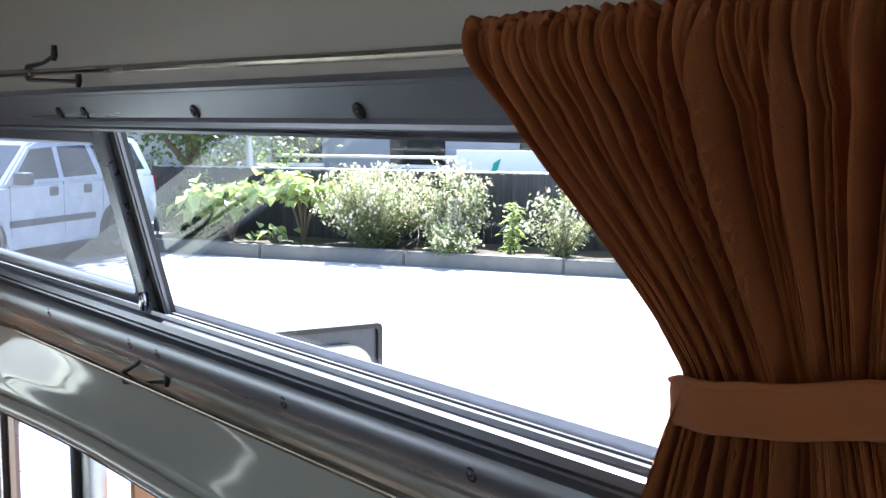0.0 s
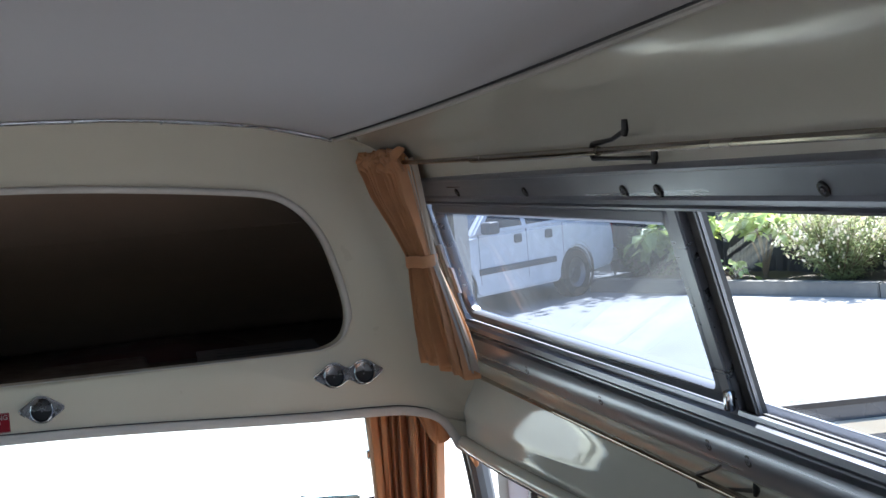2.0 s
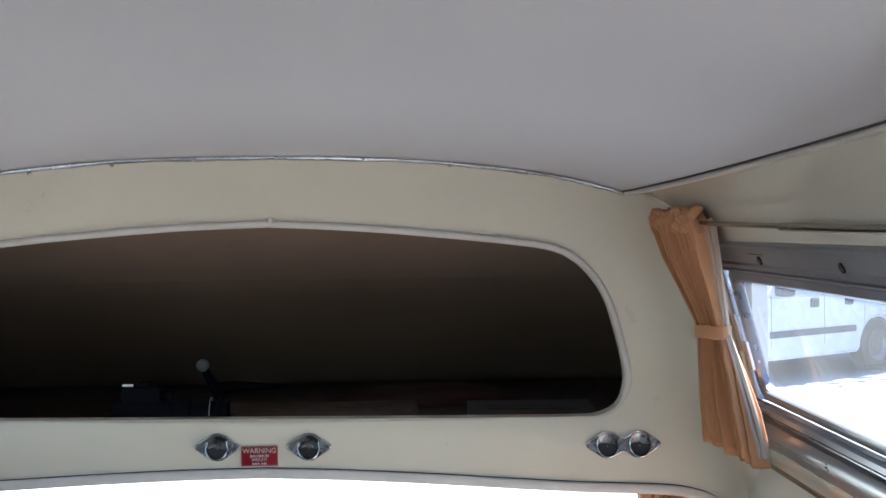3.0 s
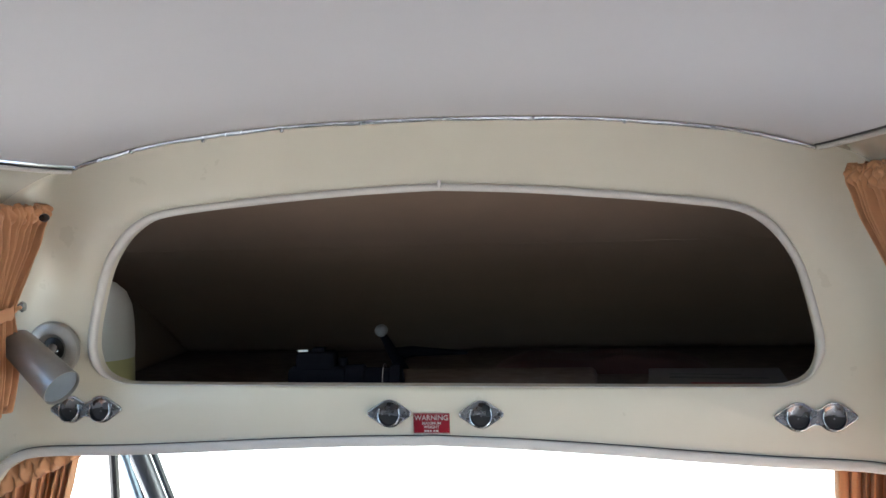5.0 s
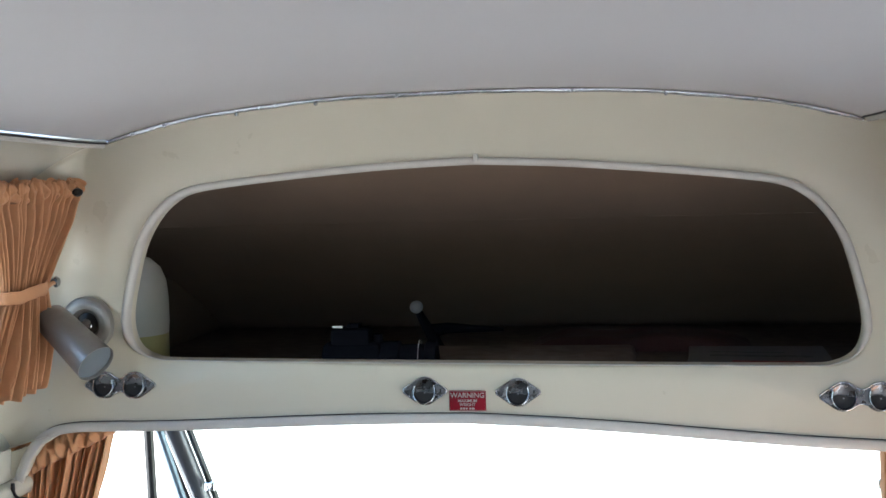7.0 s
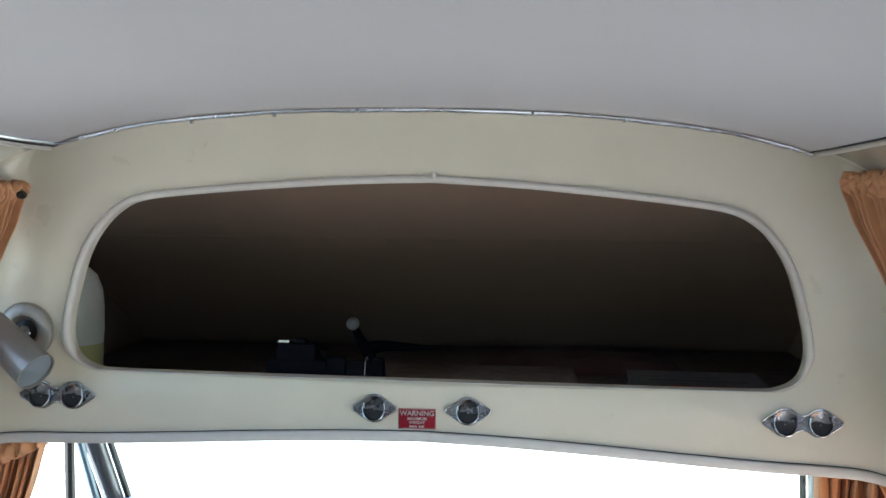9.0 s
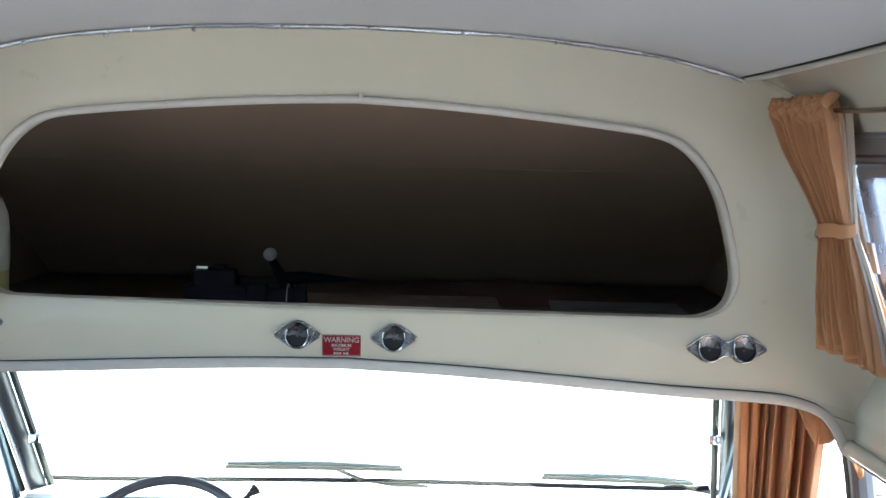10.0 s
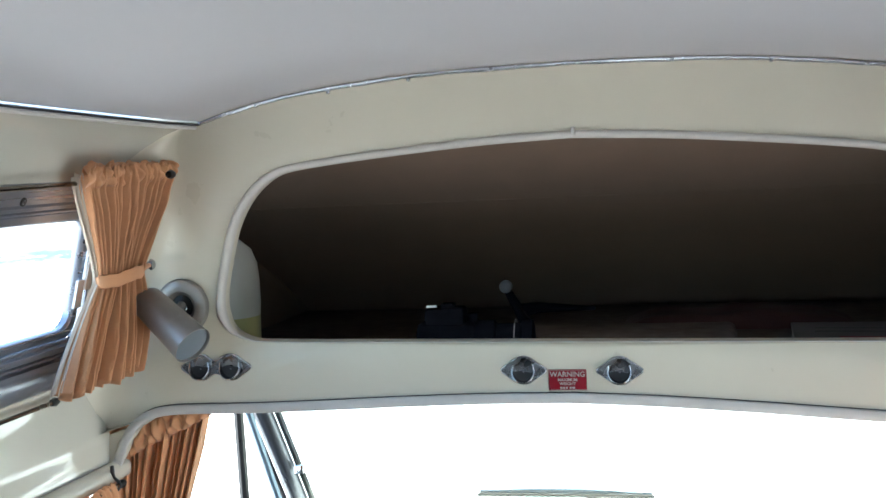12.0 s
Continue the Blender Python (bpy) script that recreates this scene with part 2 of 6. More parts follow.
def part(name, bm, mat, parent, label="", smooth=35.0, local=False):
    """One mesh under a thing or a part; the mesh is given in the world's metres unless local."""
    if not local:
        bm.transform(top_of(parent).matrix_basis.inverted())
    return mesh_object(name, bm, mat, parent, label, smooth)


def thing(name, base, label, category, group="", kind="", turn=0.0):
    ob = new(name)
    ob.matrix_basis = pose(*base, 0, 0, turn)
    ob.empty_display_size = 0.05
    return tagged(ob, label, category, group, kind)


def box(lo, hi, bevel=0.0, bm=None, seg=2):
    own = bmesh.new()
    bmesh.ops.create_cube(own, size=1)
    lo, hi = Vector(lo), Vector(hi)
    for v in own.verts:
        v.co = Vector([(a + b) / 2 + c * (b - a) for a, b, c in zip(lo, hi, v.co)])
    if bevel:
        bmesh.ops.bevel(own, geom=own.edges[:], offset=bevel, segments=seg, affect="EDGES", profile=0.5)
    return join(bm, own)


def join(bm, own):
    if bm is None:
        return own
    me = bpy.data.meshes.new("joined")
    own.to_mesh(me)
    own.free()
    bm.from_mesh(me)
    bpy.data.meshes.remove(me)
    return bm


def tube(points, radius, sides=10, bm=None, closed=False, caps=True):
    """A round bar along points; radius is one number or one for each point."""
    bm = bm or bmesh.new()
    pts = [Vector(p) for p in points]
    rad = radius if isinstance(radius, (list, tuple)) else [radius] * len(pts)
    rings, up = [], None
    for i, p in enumerate(pts):
        a = pts[i - 1] if (i or closed) else p
        b = pts[(i + 1) % len(pts)] if (i < len(pts) - 1 or closed) else p
        d = (b - a).normalized()
        if up is None:
            up = Vector((0, 0, 1)) if abs(d.z) < 0.9 else Vector((1, 0, 0))
        side = d.cross(up).normalized()
        up = side.cross(d).normalized()
        rings.append([bm.verts.new(p + rad[i] * (math.cos(k * 2 * math.pi / sides) * side + math.sin(k * 2 * math.pi / sides) * up)) for k in range(sides)])
    pairs = list(zip(rings, rings[1:])) + ([(rings[-1], rings[0])] if closed else [])
    for r, s in pairs:
        for k in range(sides):
            bm.faces.new((r[k], r[(k + 1) % sides], s[(k + 1) % sides], s[k]))
    if caps and not closed:
        bm.faces.new(rings[0][::-1])
        bm.faces.new(rings[-1])
    return bm


def prism(profile, lo, hi, axis="y", bm=None, bevel=0.0):
    """A closed profile pulled along an axis. For y the profile is (x, z), for x it is (y, z), for z it is (x, y)."""
    own = bmesh.new()

    def at(p, d):
        return {"y": (p[0], d, p[1]), "x": (d, p[0], p[1]), "z": (p[0], p[1], d)}[axis]

    a, b = [own.verts.new(at(p, lo)) for p in profile], [own.verts.new(at(p, hi)) for p in profile]
    own.faces.new(a)
    own.faces.new(b[::-1])
    for i in range(len(profile)):
        j = (i + 1) % len(profile)
        own.faces.new((a[i], b[i], b[j], a[j]))
    if bevel:
        bmesh.ops.bevel(own, geom=own.edges[:], offset=bevel, segments=2, affect="EDGES", profile=0.5)
    return join(bm, own)


def smooth_line(points, steps=6, closed=False):
    """Points on a soft curve through those given."""
    p = [Vector(q) for q in points]
    n = len(p)
    out = []
    for i in range(n if closed else n - 1):
        a, b, c, d = (p[(i + k) % n] if closed else p[min(max(i + k, 0), n - 1)] for k in (-1, 0, 1, 2))
        for s in range(steps):
            t = s / steps
            out.append(0.5 * ((2 * b) + (c - a) * t + (2 * a - 5 * b + 4 * c - d) * t * t + (3 * b - a - 3 * c + d) * t ** 3))
    if not closed:
        out.append(p[-1])
    return out


def resample(points, count):
    """Even steps along a closed line."""
    p = [Vector(q) for q in points]
    p.append(p[0])
    at = [0.0]
    for a, b in zip(p, p[1:]):
        at.append(at[-1] + (b - a).length)
    out, j = [], 0
    for i in range(count):
        s = at[-1] * i / count
        while at[j + 1] < s:
            j += 1
        out.append(p[j].lerp(p[j + 1], (s - at[j]) / max(1e-9, at[j + 1] - at[j])))
    return out


def turned(profile, sides=24, bm=None, m=None):
    """A lathe round z of (radius, height) pairs, then moved by m."""
    own = bmesh.new()
    rings = []
    for r, z in profile:
        rings.append([own.verts.new((r * math.cos(k * 2 * math.pi / sides), r * math.sin(k * 2 * math.pi / sides), z)) for k in range(sides)] if r > 1e-6 else [own.verts.new((0, 0, z))])
    for a, b in zip(rings, rings[1:]):
        for k in range(sides):
            j = (k + 1) % sides
            if len(a) == 1 and len(b) == 1:
                continue
            if len(a) == 1:
                own.faces.new((a[0], b[j], b[k]))
            elif len(b) == 1:
                own.faces.new((a[k], a[j], b[0]))
            else:
                own.faces.new((a[k], a[j], b[j], b[k]))
    if m is not None:
        own.transform(m)
    return join(bm, own)


GROUND = -0.2          # the car park's surface
FLOOR = 0.42           # the van's floor
REAR = -4.1            # the van's rear wall

# ---- ground and car park ----
def build_ground():
    bm = bmesh.new()
    bmesh.ops.create_grid(bm, x_segments=60, y_segments=60, size=1)
    for v in bm.verts:
        x, y = v.co.x, v.co.y
        v.co.x, v.co.y = 400 * x * abs(x) ** 1.5, 400 * y * abs(y) ** 1.5
        v.co.z = GROUND
    tagged(mesh_object("ground", bm, GROUNDM), "sunlit pale asphalt car park surface", "ground", kind="structure")


build_ground()


def build_cracks():
    ob = thing("ground_crack", (6.2, 4.4, GROUND), "long dark cracks in the pale asphalt", "crack", kind="structure")
    rnd = random.Random(77)
    for pts, wide in ((((5.0, 6.2), (5.62, 5.06), (6.17, 4.5), (6.56, 3.67), (7.11, 2.76), (7.6, 1.6)), 0.016), (((6.17, 4.5), (7.17, 5.88), (8.45, 6.45)), 0.008), (((6.5, 3.7), (5.9, 3.2), (5.6, 2.3)), 0.007), (((7.1, 2.76), (8.3, 3.4), (9.6, 3.3)), 0.009)):
        line = smooth_line([(x, y, GROUND + 0.004) for x, y in pts], 14)
        bm = bmesh.new()
        prev = None
        for a, b in zip(line, line[1:]):
            d = (b - a).normalized()
            n = Vector((-d.y, d.x, 0))
            c = a + n * rnd.gauss(0, 0.018)
            w = 0.7 * wide * rnd.uniform(0.15, 1.0)
            row = [bm.verts.new(c + n * w), bm.verts.new(c - n * w)]
            if prev:
                bm.faces.new((prev[0], row[0], row[1], prev[1]))
            prev = row
        part("crack", bm, CONCRETE, ob)


build_cracks()

# ---- van shell ----
# inner profile of the raised roof's right side, from the headliner down to the lip over the side opening
UPPER = [(0.675, 2.068), (0.705, 2.062), (0.74, 2.046), (0.772, 2.02), (0.795, 1.99), (0.808, 1.968)]
LOWER = [(0.910, 1.605), (0.930, 1.583), (0.941, 1.553), (0.9465, 1.51), (0.950, 1.47), (0.952, 1.44), (0.950, 1.422), (0.94, 1.412)]
WIN_FRONT, WIN_BACK = -0.11, {1: -2.55, -1: -2.55}


def wall_x(z):
    """The inner face of the raised roof's side at a height."""
    line = UPPER + LOWER
    for (xa, za), (xb, zb) in zip(line, line[1:]):
        if zb <= z <= za:
            return xa + (xb - xa) * (za - z) / (za - zb)
    return line[0][0] if z > 2 else line[-1][0]


def thick(profile, d=0.03):
    """Closes an inner profile with an outer face d metres further out."""
    return [tuple(p) for p in profile] + [(x + d, z + (d if z > 2.04 else 0)) for x, z in reversed(profile)]


def dense(profile, steps=4):
    return [(p.x, p.y) for p in smooth_line([(x, z, 0) for x, z in profile], steps)]


def toe(y, z=1.45):
    """How far the lower side panel comes in towards the front."""
    t = min(1.0, max(0.0, (y + 0.85) / 0.85))
    return 0.046 * t * t * (3 - 2 * t) * min(1.0, max(0.0, (1.60 - z) / 0.12))


def seam(y):
    """How far the headliner's edge has moved out and up at y: it flares and rises behind the front panel."""
    s = min(2.4, max(0.0, -y - 0.1))
    return 0.112 * (1 - math.exp(-s / 0.65)), 0.045 * s


SEAM_YS = [0.0] + [-0.06 * k for k in range(1, 42)] + [-2.8, REAR]


def loft(rows, bm):
    """Joins closed rows of points one to the next and closes both ends."""
    verts = [[bm.verts.new(p) for p in row] for row in rows]
    for a, b in zip(verts, verts[1:]):
        for k in range(len(a)):
            j = (k + 1) % len(a)
            bm.faces.new((a[k], a[j], b[j], b[k]))
    bm.faces.new(verts[0])
    bm.faces.new(verts[-1][::-1])


def build_side(sign, name):
    bm = bmesh.new()
    flip = lambda prof: [(sign * x, z) for x, z in prof]
    up, low = dense(UPPER), dense(LOWER)
    mid = [up[-1], low[0]]
    rows = []
    for y in SEAM_YS:
        dx, dz = seam(y)
        n = len(up) - 1
        prof = []
        for k, (x, z) in enumerate(up):
            wave = math.sin(math.pi * k / n) * min(1.0, -y / 0.5)
            prof.append((x + dx * (1 - k / n) + wave * 0.006 * noise.noise(Vector((7.0 * sign, 2.6 * y, 5.0 * z))), z + dz * (1 - k / n)))
        rows.append([(sign * x, y, z) for x, z in thick(prof)])
    loft(rows, bm)
    ys = [REAR, -2.0, -0.95] + [-0.85 + 0.05 * k for k in range(18)]
    prev = None
    for y in ys:
        row = [bm.verts.new((sign * (x - toe(y, z)), y, z)) for x, z in thick(low)]
        if prev:
            for k in range(len(row)):
                j = (k + 1) % len(row)
                bm.faces.new((prev[k], prev[j], row[j], row[k]))
        else:
            bm.faces.new(row)
        prev = row
    bm.faces.new(prev[::-1])
    prism(flip(thick(mid)), WIN_FRONT + 0.01, 0.0, bm=bm)
    prism(flip(thick(mid)), REAR, WIN_BACK[sign] - 0.01, bm=bm)
    return tagged(mesh_object(name, bm, GELCOAT), "glossy cream moulded side wall of a raised van roof", "wall", kind="structure")


build_side(1, "wall_right")
build_side(-1, "wall_left")

CEIL = [(0.0, 2.138), (0.14, 2.1365), (0.28, 2.131), (0.42, 2.119), (0.54, 2.102), (0.62, 2.084), (0.675, 2.068)]


def arch_line():
    """The headliner's arch, a little out of level."""
    half = dense(CEIL)
    return [(x, z - 0.005 * x) for x, z in [(-x, z) for x, z in reversed(half)][:-1] + half]


def build_ceiling():
    line = arch_line()
    bm = bmesh.new()
    rows = []
    for y in SEAM_YS:
        dx, dz = seam(y)
        row = [(x * (1 + dx / 0.675), y, z + dz) for x, z in line]
        rows.append(row + [(x, y, z + 0.04) for x, y, z in reversed(row)])
    loft(rows, bm)
    tagged(mesh_object("ceiling", bm, HEADLINER), "matt light grey arched headliner of the van", "ceiling", kind="structure")
    for sign, name in ((1, "trim"), (-1, "trim")):
        bm = tube([(sign * (0.680 + seam(y)[0]), y, 2.0605 + seam(y)[1]) for y in [-0.01] + SEAM_YS[1:]], 0.0045, 8)
        tagged(mesh_object(name, bm, WELT), "thin grey bead along the headliner's edge", "trim", kind="structure")
        bm = tube([(sign * (0.672 + seam(y)[0]), y, 2.0645 + seam(y)[1]) for y in [-0.01] + SEAM_YS[1:]], 0.0018, 6)
        tagged(mesh_object(name, bm, BLACK), "dark gap along the headliner's edge", "trim", kind="structure")


build_ceiling()

# ---- front panel over the cab, with the opening of the luggage loft ----
HOLE = [(0.0, 2.025), (0.15, 2.019), (0.30, 2.008), (0.45, 1.994), (0.535, 1.982), (0.578, 1.963), (0.613, 1.925), (0.642, 1.868), (0.662, 1.80), (0.674, 1.745), (0.672, 1.708), (0.652, 1.675), (0.615, 1.657), (0.56, 1.653), (0.3, 1.652), (0.0, 1.652)]
SILL = [(0.0, 1.552), (0.15, 1.548), (0.3, 1.541), (0.45, 1.532), (0.6, 1.524), (0.7, 1.521), (0.77, 1.517), (0.815, 1.507), (0.848, 1.488), (0.868, 1.463), (0.881, 1.438), (0.895, 1.415), (0.94, 1.412)]


HOLE = [(x - 0.012 * min(1.0, max(0.0, (z - 1.66) / 0.06)) * min(1.0, x / 0.55), z - 0.0145 * min(1.0, max(0.0, (z - 1.86) / 0.1))) for x, z in HOLE]


def hole_line():
    """The whole edge of the opening, a little off the middle and out of level."""
    return [(x + 0.0115, z - 0.0025 - 0.011 * x) for x, z in mirrored(dense(HOLE, 5))]


def sill_line():
    """The whole lower edge of the panel, which drops towards the passenger's side."""
    half = dense(SILL)
    line = [(-x, z) for x, z in reversed(half)][:-1] + half
    return [(x, z + (-0.002 - 0.0165 * x) * min(1.0, max(0.35, (0.93 - abs(x)) / 0.12))) for x, z in line]



def mirrored(half):
    return list(half) + [(-x, z) for x, z in reversed(half) if abs(x) > 1e-6]


def build_front():
    count = 288
    hole = resample([(x, z, 0) for x, z in hole_line()], count)
    side = dense(UPPER)[1:] + dense(LOWER)[:-1]
    outer_raw = [(x, z, 0) for x, z in arch_line() + side + sill_line()[::-1] + [(-x, z) for x, z in reversed(side)]]
    centre = Vector((0, 1.80, 0))

    def on_outer(p):
        """Where the way from the middle through p meets the outline."""
        d = (p - centre).normalized()
        best = None
        n = len(outer_raw)
        for i in range(n):
            a, b = Vector(outer_raw[i]), Vector(outer_raw[(i + 1) % n])
            e = b - a
            den = d.x * e.y - d.y * e.x
            if abs(den) < 1e-9:
                continue
            w = a - centre
            s = (w.x * e.y - w.y * e.x) / den
            u = (w.x * d.y - w.y * d.x) / den
            if s > 0 and -1e-6 <= u <= 1 + 1e-6 and (best is None or s < best):
                best = s
        return centre + d * best

    outer = [on_outer(p) for p in hole]
    bm = bmesh.new()
    rings = []

    def ring(f):
        rings.append([bm.verts.new(f(h, o)) for h, o in zip(hole, outer)])

    def soft(o):
        """The fillet's radius: wide towards the sides, none at the sill, small at the headliner."""
        if o.y < 1.56 and abs(o.x) < 0.86:
            return 0.0
        side = min(1.0, max(0.0, (abs(o.x) - 0.60) / 0.12))
        return 0.003 + 0.085 * side * min(1.0, max(0.0, (o.y - 1.42) / 0.1)) * min(1.0, max(0.0, (2.062 - o.y) / 0.07))

    ring(lambda h, o: (h.x, 0.035, h.y))
    ring(lambda h, o: (h.x, 0.012, h.y))
    for a in (30, 60, 90):
        r = 0.012
        ring(lambda h, o: ((lambda e: (e.x, 0.012 - r * math.sin(radians(a)), e.y))(h + (o - h).normalized() * r * (1 - math.cos(radians(a))))))
    ring(lambda h, o: ((lambda e: (e.x, 0, e.y))(h.lerp(o, 0.35))))
    for a in (0, 15, 30, 45, 60, 75, 90):
        def at(h, o, a=a):
            r = min(soft(o), 0.6 * (o - h).length)
            d = (o - h).normalized()
            e = o - d * r * (1 - math.sin(radians(a)))
            return (e.x, -r * (1 - math.cos(radians(a))), e.y)
        ring(at)
    ring(lambda h, o: (o.x, 0.03, o.y))
    for a, b in zip(rings, rings[1:]):
        for k in range(count):
            j = (k + 1) % count
            bm.faces.new((a[k], a[j], b[j], b[k]))
    bmesh.ops.remove_doubles(bm, verts=bm.verts, dist=0.0002)
    wall = tagged(mesh_object("wall_front", bm, CREAM, smooth=50), "cream vinyl panel over the cab round a wide opening", "wall", kind="structure")
    for s in (-1, 1):
        corner = [(0.815, 1.507), (0.848, 1.488), (0.868, 1.463), (0.881, 1.438), (0.895, 1.415), (0.94, 1.412), (0.952, 1.44), (0.951, 1.462)]
        piece = prism([(s * x, z) for x, z in corner], -0.0015, 0.03)
        tagged(mesh_object("trim", piece, CREAM), "cream vinyl corner of the panel beside the sill", "trim", kind="structure")
    welt = [(x, -0.002, z) for x, z in hole_line()]
    n = len(welt)
    top = [p for p in welt]
    bm = bmesh.new()
    flat = []
    for i, p in enumerate(top):
        a, b = Vector(top[i - 1]), Vector(top[(i + 1) % n])
        out = Vector(((a - b).z, 0, (b - a).x)).normalized() * -1
        if (Vector(p) - Vector((0, p[1], 1.83))).dot(out) < 0:
            out.negate()
        c = Vector(p)
        k = min(1.0, max(0.12, (p[2] - 1.655) / 0.05))
        flat.append([bm.verts.new(c + out * r * k + Vector((0, d * (k if d < 0 else 1), 0))) for r, d in ((-0.003, 0.012), (-0.003, -0.003), (0.002, -0.0065), (0.007, -0.0065), (0.0105, -0.003), (0.0105, 0.003))])
    for i in range(n):
        for k in range(5):
            bm.faces.new((flat[i][k], flat[i][k + 1], flat[(i + 1) % n][k + 1], flat[(i + 1) % n][k]))
    tagged(mesh_object("trim", bm, WELT, smooth=60), "pale grey welt edging the loft's opening", "trim", kind="structure")
    bm = box((0.014, -0.0105, 2.0085), (0.022, -0.002, 2.0240), 0.002)
    tagged(mesh_object("trim", bm, WELT), "overlapped joint of the pale grey welt", "trim", kind="structure")
    line = [(x, -0.004, z) for x, z in sill_line()]
    run = [(-0.905, -0.02, 1.402)] + [p for p in line if abs(p[0]) < 0.893] + [(0.905, -0.02, 1.402)]
    run = smooth_line(run, 2)
    bm, prev = bmesh.new(), None
    for i, p in enumerate(run):
        a, b = Vector(run[max(0, i - 1)]), Vector(run[min(len(run) - 1, i + 1)])
        out = Vector((-(b - a).z, 0, (b - a).x)).normalized()
        row = [bm.verts.new(Vector(p) + out * o + Vector((0, d, 0))) for o, d in ((0.0088, 0.004), (0.0088, -0.003), (0.0075, -0.0040), (0.0, -0.0046), (-0.0075, -0.0042), (-0.0090, -0.0030), (-0.0088, 0.004))]
        if prev:
            for k in range(6):
                bm.faces.new((prev[k], prev[k + 1], row[k + 1], row[k]))
        prev = row
    bmesh.ops.recalc_face_normals(bm, faces=bm.faces)
    line2 = tube([(p[0], 0.0, p[2] + 0.0095) for p in line if abs(p[0]) < 0.85], 0.0013, 6)
    tagged(mesh_object("trim", line2, BLACK), "thin dark line over the lower welt", "trim", kind="structure")
    for s in (-1, 1):
        r_ = 0.014 if s > 0 else 0.020
        zc = 1.418 if s > 0 else 1.407
        ahead = [-0.1 * k for k in range(10)]
        roll = tube([(s * 0.898, 0.045, zc), (s * 0.898, 0.04, zc), (s * 0.898, 0.028, zc)] + [(s * (0.944 - toe(y)), y, zc) for y in ahead + [-2.0, REAR]], [r_ * 0.3, r_ * 0.75] + [r_] * 13, 16)
        tagged(mesh_object("trim", roll, GELCOAT), "rounded cream roll along the roof side's lower edge", "trim", kind="structure")
        gap = tube([(s * (0.942 - toe(y)), y, 1.4035) for y in (-0.05, -0.15, -0.25, -0.35, -0.45, -0.55, -0.65, -0.75, -0.9, REAR)], 0.004, 6)
        tagged(mesh_object("trim", gap, BLACK), "dark rubber edge over the side openings", "trim", kind="structure")
    tagged(mesh_object("trim", bm, WELT, smooth=60), "grey vinyl welt along the lower edge of the panel and roof sides", "trim", kind="structure")
    # aluminium strip where panel and headliner meet
    line = arch_line()
    strip = thing("headliner_strip", (0, 0, 2.1), "thin dented aluminium strip with small screws under the headliner", "trim", kind="structure")
    bm = bmesh.new()
    prev = None
    for i, (x, z) in enumerate(line):
        w = 0.0006 * math.sin(i * 2.1) + 0.0008 * math.sin(i * 0.83)
        row = [bm.verts.new(p) for p in ((x, -0.001, z - 0.0085 + w), (x, -0.0045, z - 0.008 + w), (x, -0.006, z - 0.004), (x, -0.0055, z - 0.0015))]
        if prev:
            for k in range(3):
                bm.faces.new((prev[k], prev[k + 1], row[k + 1], row[k]))
        prev = row
    part("strip", bm, drawn_metal("bright_aluminium", (0.52, 0.54, 0.58), 0.22), strip)
    for x in (-0.56, -0.42, -0.27, -0.12, 0.03, 0.19, 0.35, 0.50):
        z = 2.138 - 0.112 * (abs(x)) ** 1.75 * 1.0
        part("screw", turned([(0, 0.003), (0.002, 0.003), (0.0035, 0.0012), (0.0035, -0.004)], 10, m=pose(x, -0.006, z - 0.004, 90, 0, 0)), CHROME, strip)
    return wall


build_front()


LOFT = 1.562           # the luggage loft's floor


def build_loft():
    """The dark luggage loft over the cab, seen through the opening."""
    ob = thing("luggage_loft", (0, 0.5, 1.63), "dark brown vinyl-lined luggage loft over the cab", "loft", kind="structure")
    part("loft_floor", box((-0.915, 0.036, LOFT - 0.02), (0.915, 1.18, LOFT), 0.004), LOFTFLOOR, ob)
    prof = [(0.036, 2.045), (0.2, 1.985), (0.416, 1.889), (0.75, 1.757), (1.0, 1.648), (1.15, LOFT)]
    line = [(p.x, p.y) for p in smooth_line([(y, z, 0) for y, z in prof], 5)]
    back = [(1.18, LOFT), (1.0, 1.69), (0.75, 1.80), (0.4, 1.94), (0.036, 2.09)]
    part("loft_lining", prism(line + back, -0.915, 0.915, "x"), DARKBROWN, ob)
    seam = [(x, 0.416, 1.8905) for x in [k * 0.08 - 0.88 for k in range(23)]]
    part("lining_seam", tube(seam, 0.0022, 8), DARKBROWN, ob)
    for s in (-1, 1):
        part("loft_side", box((s * 0.905 - 0.008, 0.036, LOFT), (s * 0.905 + 0.008, 1.17, 2.08), 0.003), LOFTSIDE, ob)


build_loft()


# ---- long side windows of the raised roof ----
def rail_profile(x0, z0, x1, z1, ribs, depth=0.012):
    """A pressed metal strip between two points of the wall, with ribs, 4 mm proud of it; ribs are (share, lift)."""
    a, b = Vector((x0, z0)), Vector((x1, z1))
    d = (b - a).normalized()
    n = Vector((-d.y, d.x))
    if n.x > 0:
        n.negate()
    front = [a + (b - a) * t + n * h for t, h in ribs]
    back = [b - n * depth, a - n * depth]
    return [tuple(p) for p in front] + [tuple(p) for p in back]


